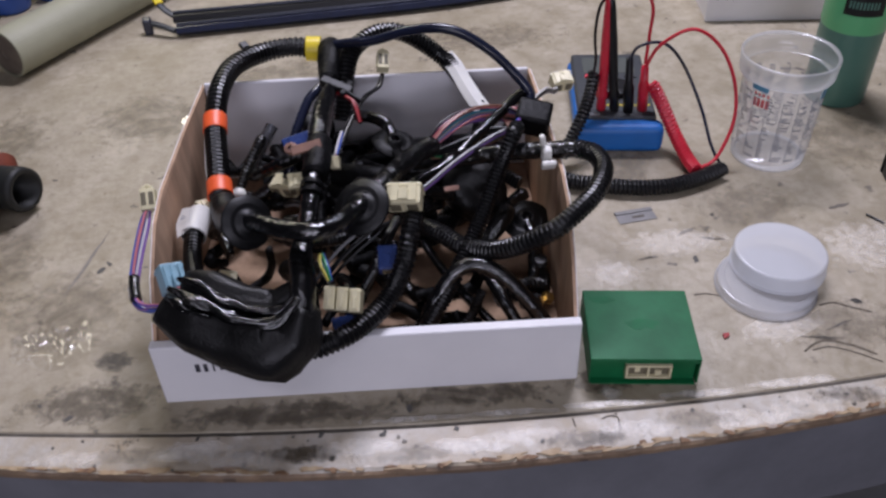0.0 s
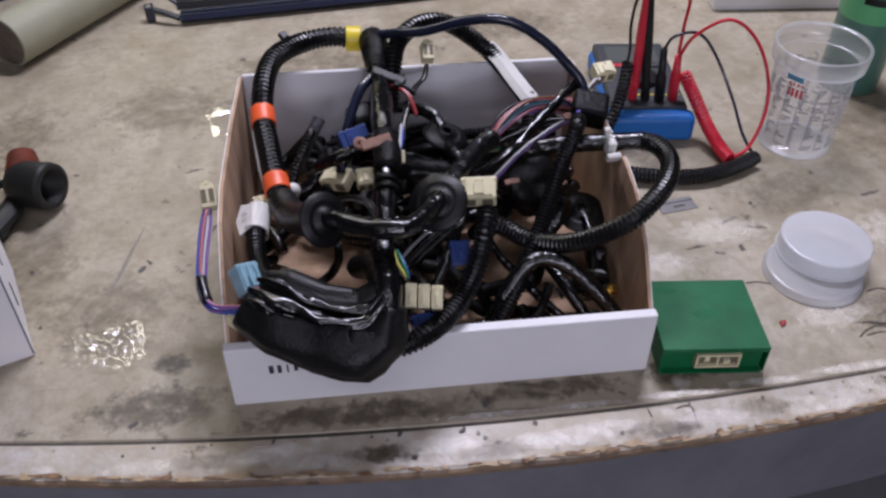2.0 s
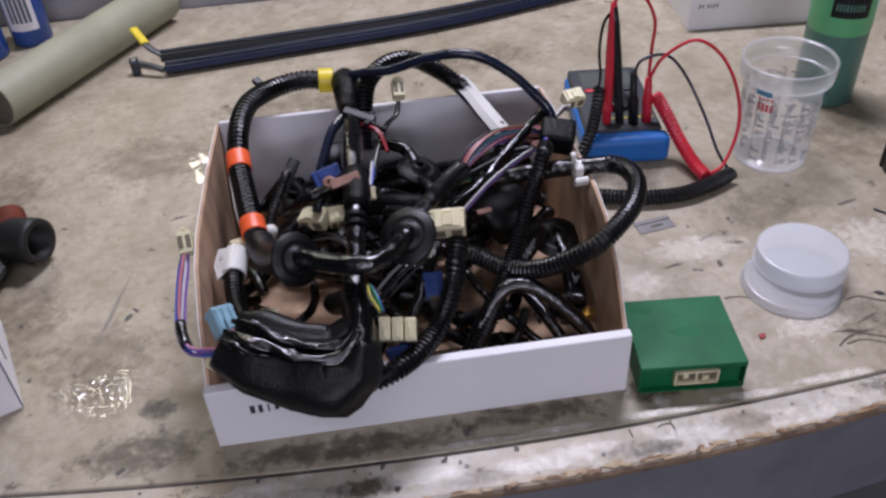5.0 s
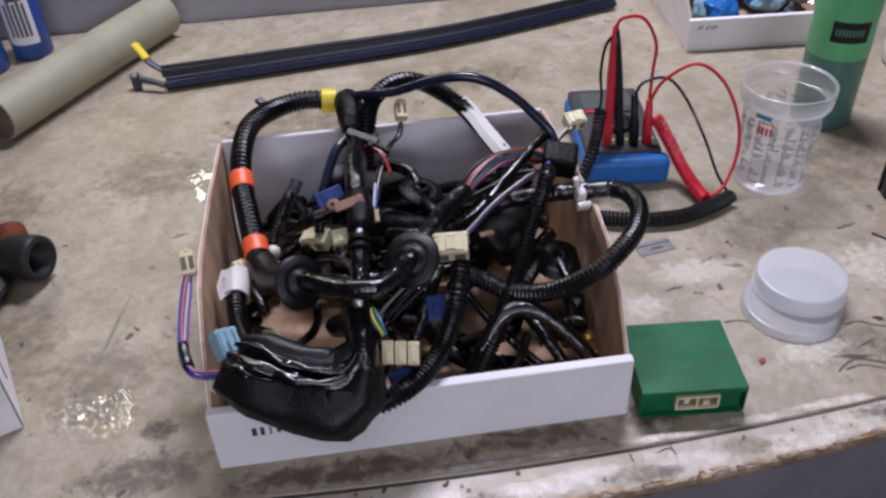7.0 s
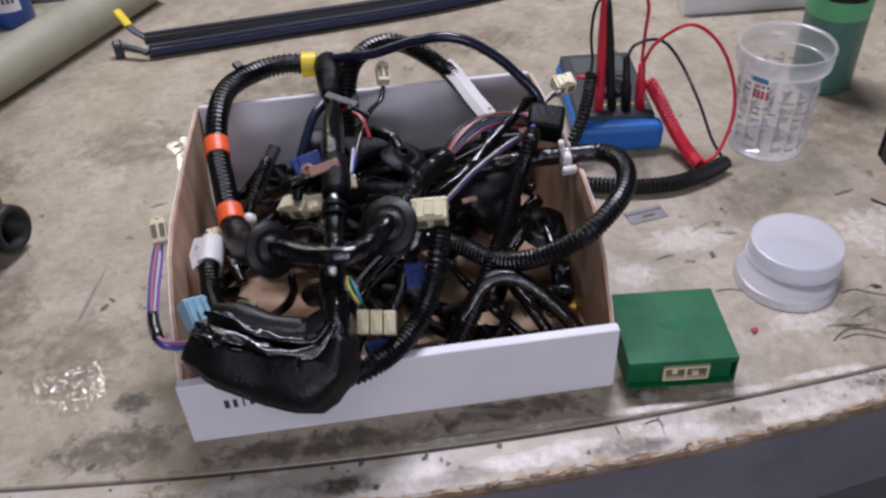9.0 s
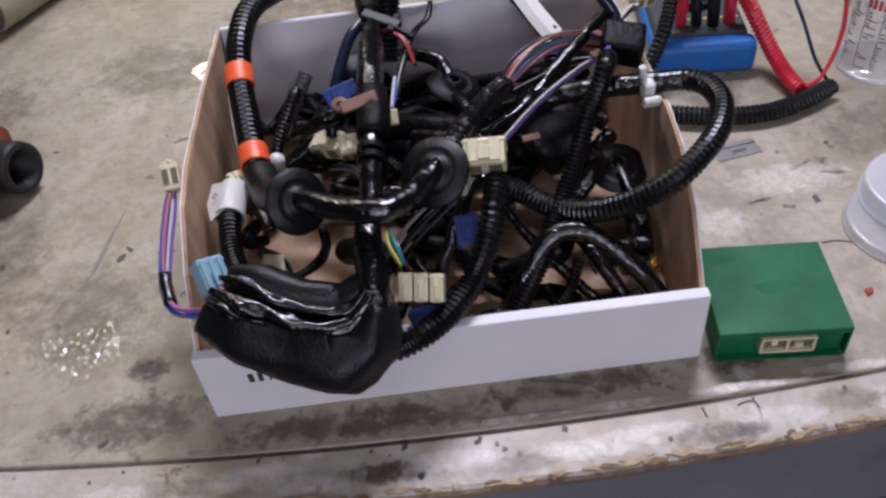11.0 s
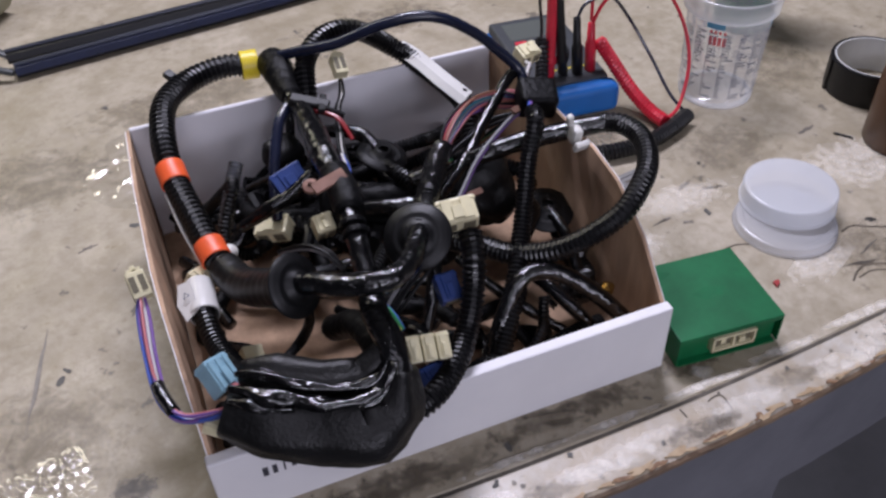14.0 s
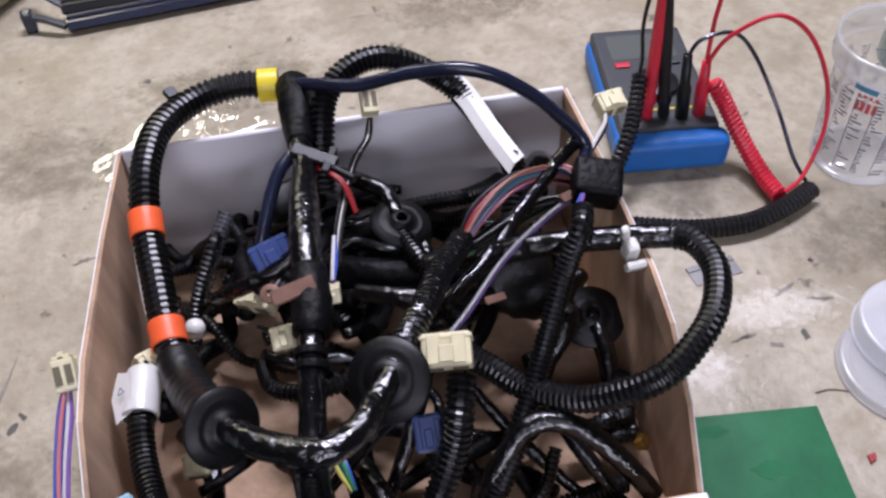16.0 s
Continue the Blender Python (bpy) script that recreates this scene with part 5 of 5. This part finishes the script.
# left side: white band, thin conduit, wires over the wall with a connector
part("conduit", ribbed([(0.030, 0.150, 0.070), (0.023, 0.118, 0.086), (0.022, 0.090, 0.086), (0.024, 0.066, 0.082), (0.031, 0.040, 0.084), (0.038, 0.020, 0.092)], 0.0075), M_CONDUIT, harness, "thin ribbed black conduit")
flag = band((0.0225, 0.104, 0.0865), (-0.001, -0.03, 0.0), 0.0102, 0.030, M_TAG, harness, "white paper band", "paper_band")
part("paper_flap", plate([(-0.010, -0.016), (0.002, -0.013), (0.004, 0.010), (-0.004, 0.014), (-0.011, 0.0)], -0.0003, 0.0004, pose(0.0165, 0.102, 0.0955, 8, -28, 6)), M_TAG, flag, "loose white paper flap")
bm = bmesh.new()
for k in range(3):
    box((0.0042, 0.0006, 0.0002), pose(0.0140, 0.101, 0.0972, 8, -28, 6) @ pose(0, 0, 0, 0, 0, 120 * k) @ pose(0, -0.0013, 0.0003), bm=bm)
part("paper_mark", bm, M_GRAD, flag, "small grey printed triangle")
side = [(0.030, 0.002, 0.094), (0.012, 0.004, 0.090), (-0.006, 0.016, 0.083), (-0.015, 0.036, 0.084), (-0.016, 0.062, 0.092), (-0.014, 0.090, 0.102), (-0.012, 0.105, 0.108)]
wires(side, 0.0038, 0.00115, ["purple", "blue", "purple", "purple", "pink", "blue", "blue", "white", "purple", "blue"], 23)
part("sleeve", wire([(-0.0100, 0.021, 0.083), (-0.0145, 0.036, 0.0845), (-0.0160, 0.046, 0.087)], 0.0042), M_TAPE, harness, "short tape wrap", smooth=True)
connector((-0.012, 0.109, 0.110), (-55, 0, 8), (0.012, 0.012, 0.018), 2, M_CREAM, "cream two-way connector")
connector((0.021, 0.020, 0.103), (35, 20, 35), (0.017, 0.022, 0.013), 3, M_SKYBLUE, "pale blue connector")
wires([(0.026, 0.012, 0.101), (0.032, 0.006, 0.101), (0.040, 0.002, 0.103)], 0.005, 0.0013, ["white", "pink", "red", "black", "orange", "teal"], 15)
connector((0.012, 0.006, 0.078), (20, 0, 60), (0.012, 0.014, 0.009), 2, M_CREAM, "small cream connector")

# cream connectors
connector((0.026, 0.128, 0.084), (25, 15, 40), (0.018, 0.014, 0.012), 1, M_CREAM, "yellowed cream connector by the side wall")
connector((0.194, 0.070, 0.129), (25, -4, -8), (0.026, 0.018, 0.016), 2, M_CREAM, "cream two-way connector block")
for k in range(3):
    connector((0.1365 + 0.0092 * k, 0.004 - 0.001 * k, 0.090 - 0.001 * k), (40, 0, -8), (0.0082, 0.017, 0.0145), 1, M_CREAM, "cream single connector in a row")
wires([(0.135, 0.020, 0.092), (0.130, 0.032, 0.097), (0.128, 0.045, 0.098)], 0.004, 0.0012, ["yellow", "green", "white", "blue", "teal"], 16)
connector((0.087, 0.176, 0.070), (15, -12, -30), (0.026, 0.017, 0.013), 2, M_CREAM, "cream connector")
connector((0.110, 0.096, 0.128), (30, 0, 5), (0.013, 0.013, 0.015), 2, M_CREAM, "small cream connector")
connector((0.139, 0.122, 0.128), (50, 0, 0), (0.007, 0.010, 0.014), 1, M_CREAM, "small cream connector")
connector((0.177, 0.281, 0.131), (-60, 8, 4), (0.011, 0.011, 0.018), 2, M_CREAM, "cream connector on a thin lead")
wires([(0.1765, 0.278, 0.122), (0.172, 0.262, 0.116), (0.162, 0.236, 0.122), (0.154, 0.205, 0.128), (0.146, 0.170, 0.128), (0.143, 0.140, 0.130)], 0.0022, 0.0012, ["black", "white", "black"], 17)
wires([(0.138, 0.215, 0.138), (0.152, 0.200, 0.136), (0.158, 0.180, 0.126)], 0.002, 0.0013, ["red", "red", "black"], 18)
wires([(0.143, 0.160, 0.133), (0.141, 0.140, 0.134), (0.139, 0.126, 0.132)], 0.003, 0.0011, ["purple", "white", "pink", "blue"], 19)
connector((0.347, 0.277, 0.103), (20, 0, 12), (0.020, 0.015, 0.013), 2, M_CREAM, "cream connector beyond the bin's corner")
wires([(0.342, 0.270, 0.100), (0.334, 0.250, 0.108), (0.322, 0.225, 0.124), (0.306, 0.200, 0.128)], 0.003, 0.0014, ["grey", "black", "white"], 20)
connector((0.034, 0.140, 0.072), (10, 30, 30), (0.014, 0.014, 0.010), 1, M_CREAM, "cream connector")
connector((0.044, 0.075, 0.050), (20, 20, 10), (0.014, 0.014, 0.010), 1, M_CREAM, "cream connector")
part("cap", lathe([(0, 0.010), (0.004, 0.009), (0.0062, 0.006), (0.0062, 0), (0, 0)], pose(0.049, 0.152, 0.077, 20, 10, 0), 20), M_WHITE_P, harness, "white plug cap", smooth=True)
connector((0.104, 0.170, 0.116), (35, -10, 15), (0.024, 0.016, 0.010), 1, M_BLUE_D, "dark blue connector")
connector((0.178, 0.050, 0.085), (30, 0, 0), (0.015, 0.020, 0.012), 1, M_BLUE_D, "dark blue connector")
connector((0.146, -0.002, 0.066), (20, 0, 10), (0.020, 0.014, 0.012), 1, M_BLUE_D, "dark blue connector")
part("brass_fitting", lathe([(0.0, 0.008), (0.0035, 0.008), (0.0035, 0.004), (0.0058, 0.004), (0.0058, 0), (0.0, 0)], pose(0.303, 0.049, 0.034, 30, 20, 0), 6), M_BRASS, harness, "brass hexagon fitting")

# grommets deeper in the bin
part("conduit", taped([(0.150, 0.262, 0.086), (0.166, 0.240, 0.096), (0.178, 0.228, 0.095), (0.184, 0.205, 0.090)], 0.0056, 0.06, seed=50), M_TAPE, harness, "shiny taped elbow", smooth=True)
grommet((0.185, 0.203, 0.092), (0.22, -0.08, 0.95), 0.0205, 0.007)
part("conduit", ribbed([(0.184, 0.196, 0.088), (0.192, 0.174, 0.087), (0.203, 0.150, 0.078), (0.214, 0.130, 0.066)], 0.0066), M_CONDUIT, harness, "thin ribbed conduit")
grommet((0.297, 0.134, 0.050), (0.0, -0.25, 0.95), 0.022, 0.008)
part("conduit", taped([(0.297, 0.134, 0.050), (0.300, 0.110, 0.044), (0.297, 0.080, 0.030), (0.290, 0.055, 0.020)], 0.005, 0.05, seed=52), M_TAPE, harness, "taped branch", smooth=True)
bm = bmesh.new()
bmesh.ops.create_icosphere(bm, subdivisions=4, radius=0.030)
for v in bm.verts:
    v.co *= 1 + 0.28 * noise.noise(v.co * 45) + 0.10 * abs(noise.noise(v.co * 130))
bm.transform(pose(0.256, 0.172, 0.060))
part("wrapped_relay", bm, M_TAPE_WRAP, harness, "relay wrapped in shiny black film", smooth=True)
part("relay_band", box((0.012, 0.002, 0.002), pose(0.243, 0.155, 0.060, 0, 0, 25)), WIRE["red"], harness, "red mark")

# dark tangle lower down
tangle = [
    [(0.040, 0.240, 0.050), (0.062, 0.212, 0.090), (0.066, 0.196, 0.104), (0.050, 0.170, 0.080), (0.045, 0.150, 0.060)],
    [(0.062, 0.165, 0.088), (0.085, 0.158, 0.104), (0.105, 0.160, 0.112), (0.122, 0.165, 0.120)],
    [(0.030, 0.060, 0.030), (0.036, 0.040, 0.050), (0.040, 0.024, 0.070), (0.044, 0.010, 0.084)],
    [(0.100, 0.060, 0.020), (0.112, 0.040, 0.050), (0.120, 0.020, 0.075), (0.124, 0.000, 0.085)],
    [(0.130, 0.075, 0.040), (0.140, 0.045, 0.070), (0.150, 0.018, 0.080), (0.150, -0.002, 0.078)],
    [(0.080, 0.245, 0.060), (0.110, 0.225, 0.085), (0.122, 0.245, 0.100), (0.128, 0.262, 0.118)],
    [(0.070, 0.220, 0.050), (0.100, 0.200, 0.060), (0.140, 0.190, 0.055), (0.180, 0.170, 0.050), (0.220, 0.150, 0.045)],
    [(0.150, 0.160, 0.080), (0.180, 0.145, 0.085), (0.205, 0.142, 0.080), (0.235, 0.150, 0.070)],
    [(0.150, 0.030, 0.050), (0.165, 0.050, 0.072), (0.178, 0.072, 0.088), (0.188, 0.092, 0.094)],
    [(0.160, 0.020, 0.035), (0.190, 0.012, 0.030), (0.225, 0.015, 0.028), (0.260, 0.022, 0.030), (0.290, 0.030, 0.024)],
    [(0.205, 0.100, 0.060), (0.225, 0.070, 0.045), (0.245, 0.045, 0.035), (0.262, 0.026, 0.026), (0.276, 0.016, 0.018)],
    [(0.250, 0.080, 0.050), (0.262, 0.055, 0.045), (0.272, 0.036, 0.036), (0.282, 0.020, 0.024)],
    [(0.200, 0.200, 0.050), (0.235, 0.205, 0.060), (0.270, 0.190, 0.066), (0.296, 0.170, 0.062)],
    [(0.060, 0.262, 0.030), (0.110, 0.266, 0.034), (0.160, 0.260, 0.036), (0.210, 0.256, 0.034), (0.260, 0.240, 0.032)],
    [(0.030, 0.110, 0.030), (0.045, 0.090, 0.036), (0.052, 0.062, 0.034), (0.045, 0.036, 0.030)],
    [(0.110, 0.095, 0.050), (0.125, 0.062, 0.060), (0.135, 0.030, 0.062), (0.128, 0.006, 0.060)],
]
for k, pts in enumerate(tangle):
    r = 0.0036 + 0.0022 * ((k * 7) % 5) / 4
    if k in (0, 9, 12):
        part("conduit", ribbed(pts, r + 0.001), M_CONDUIT, harness, "thin ribbed conduit")
    else:
        part("taped_branch", taped(pts, [r * 0.9, r * 1.15, r], 0.14, seed=60 + k, segs=10), M_TAPE if k % 3 else M_TAPE_DULL, harness, "thin taped branch", smooth=True)
wires([(0.105, 0.030, 0.050), (0.140, 0.045, 0.090), (0.165, 0.055, 0.108), (0.176, 0.062, 0.112)], 0.006, 0.0013, ["black", "grey", "black", "black", "grey"], 31)
wires([(0.085, 0.160, 0.060), (0.100, 0.135, 0.080), (0.112, 0.118, 0.085), (0.120, 0.100, 0.080)], 0.005, 0.0013, ["black", "grey", "black", "black"], 32)
silver = part("grey_sleeve_end", ribbed([(0.074, 0.224, 0.102), (0.065, 0.208, 0.092), (0.052, 0.182, 0.076)], 0.0058, 0.0030), material("grey_shiny_sleeve", (0.30, 0.31, 0.34), 0.22, 0.7, vary=0.6, scale=90), harness, "shiny ribbed sleeve end")

part("taped_branch", taped([(0.127, 0.240, 0.136), (0.112, 0.222, 0.130), (0.101, 0.200, 0.115), (0.094, 0.182, 0.100), (0.090, 0.170, 0.080)], 0.0042, 0.08, seed=90), M_NAVY, harness, "dark blue sleeve", smooth=True)
part("cap", box((0.030, 0.026, 0.026), pose(0.113, 0.238, 0.090, 20, 0, 20), 0.009, 4), M_RUBBER, harness, "black rubber cap", smooth=True)
part("taped_branch", taped([(0.130, 0.195, 0.066), (0.165, 0.180, 0.070), (0.205, 0.172, 0.072), (0.240, 0.178, 0.066)], 0.0105, 0.05, seed=91), M_TAPE_DULL, harness, "thick dull taped branch", smooth=True)
part("taped_branch", taped([(0.100, 0.060, 0.070), (0.110, 0.045, 0.084), (0.116, 0.022, 0.092), (0.118, 0.002, 0.090), (0.114, -0.012, 0.082)], 0.0095, 0.16, seed=92), M_TAPE_DULL, harness, "dull taped branch", smooth=True)
part("taped_branch", taped([(0.086, 0.062, 0.092), (0.084, 0.068, 0.070), (0.076, 0.072, 0.052), (0.060, 0.064, 0.048), (0.046, 0.056, 0.052)], [0.003, 0.0036, 0.003], 0.3, seed=93), M_TAPE_DULL, harness, "drooping taped branch", smooth=True)
part("copper_tab", box((0.013, 0.005, 0.0016), pose(0.232, 0.128, 0.092, 20, 0, 10), 0.0004, 1), M_COPPER, harness, "dull copper tab")
# loose dark branches filling the bottom, with the base left bare in places
bare = ((0.080, 0.132, 0.036), (0.088, 0.094, 0.030), (0.222, 0.140, 0.022), (0.226, 0.110, 0.014), (0.282, 0.162, 0.018), (0.154, 0.113, 0.010))
rf = random.Random(31)
made = 0
while made < 70:
    p = Vector((rf.uniform(0.025, 0.295), rf.uniform(0.02, 0.275), rf.uniform(0.010, 0.056)))
    way = rf.uniform(0, 2 * math.pi)
    pts = [p]
    for _ in range(4):
        way += rf.uniform(-0.9, 0.9)
        q = pts[-1] + Vector((0.026 * math.cos(way), 0.026 * math.sin(way), rf.uniform(-0.012, 0.014)))
        q.x, q.y, q.z = min(max(q.x, 0.016), 0.304), min(max(q.y, 0.014), 0.276), min(max(q.z, 0.009), 0.062)
        pts.append(q)
    if any((Vector((q.x, q.y + q.z)) - Vector((x, y))).length < r for q in pts for x, y, r in bare):
        continue
    r = rf.uniform(0.0035, 0.0075)
    if made % 3 == 0:
        part("conduit", ribbed(pts, r, segs=10), M_CONDUIT, harness, "ribbed conduit low in the bin")
    else:
        part("taped_branch", taped(pts, [r * 0.8, r * 1.1, r * 0.9], 0.15, seed=200 + made, segs=10), M_TAPE if made % 2 else M_TAPE_DULL, harness, "taped branch low in the bin", smooth=True)
    made += 1
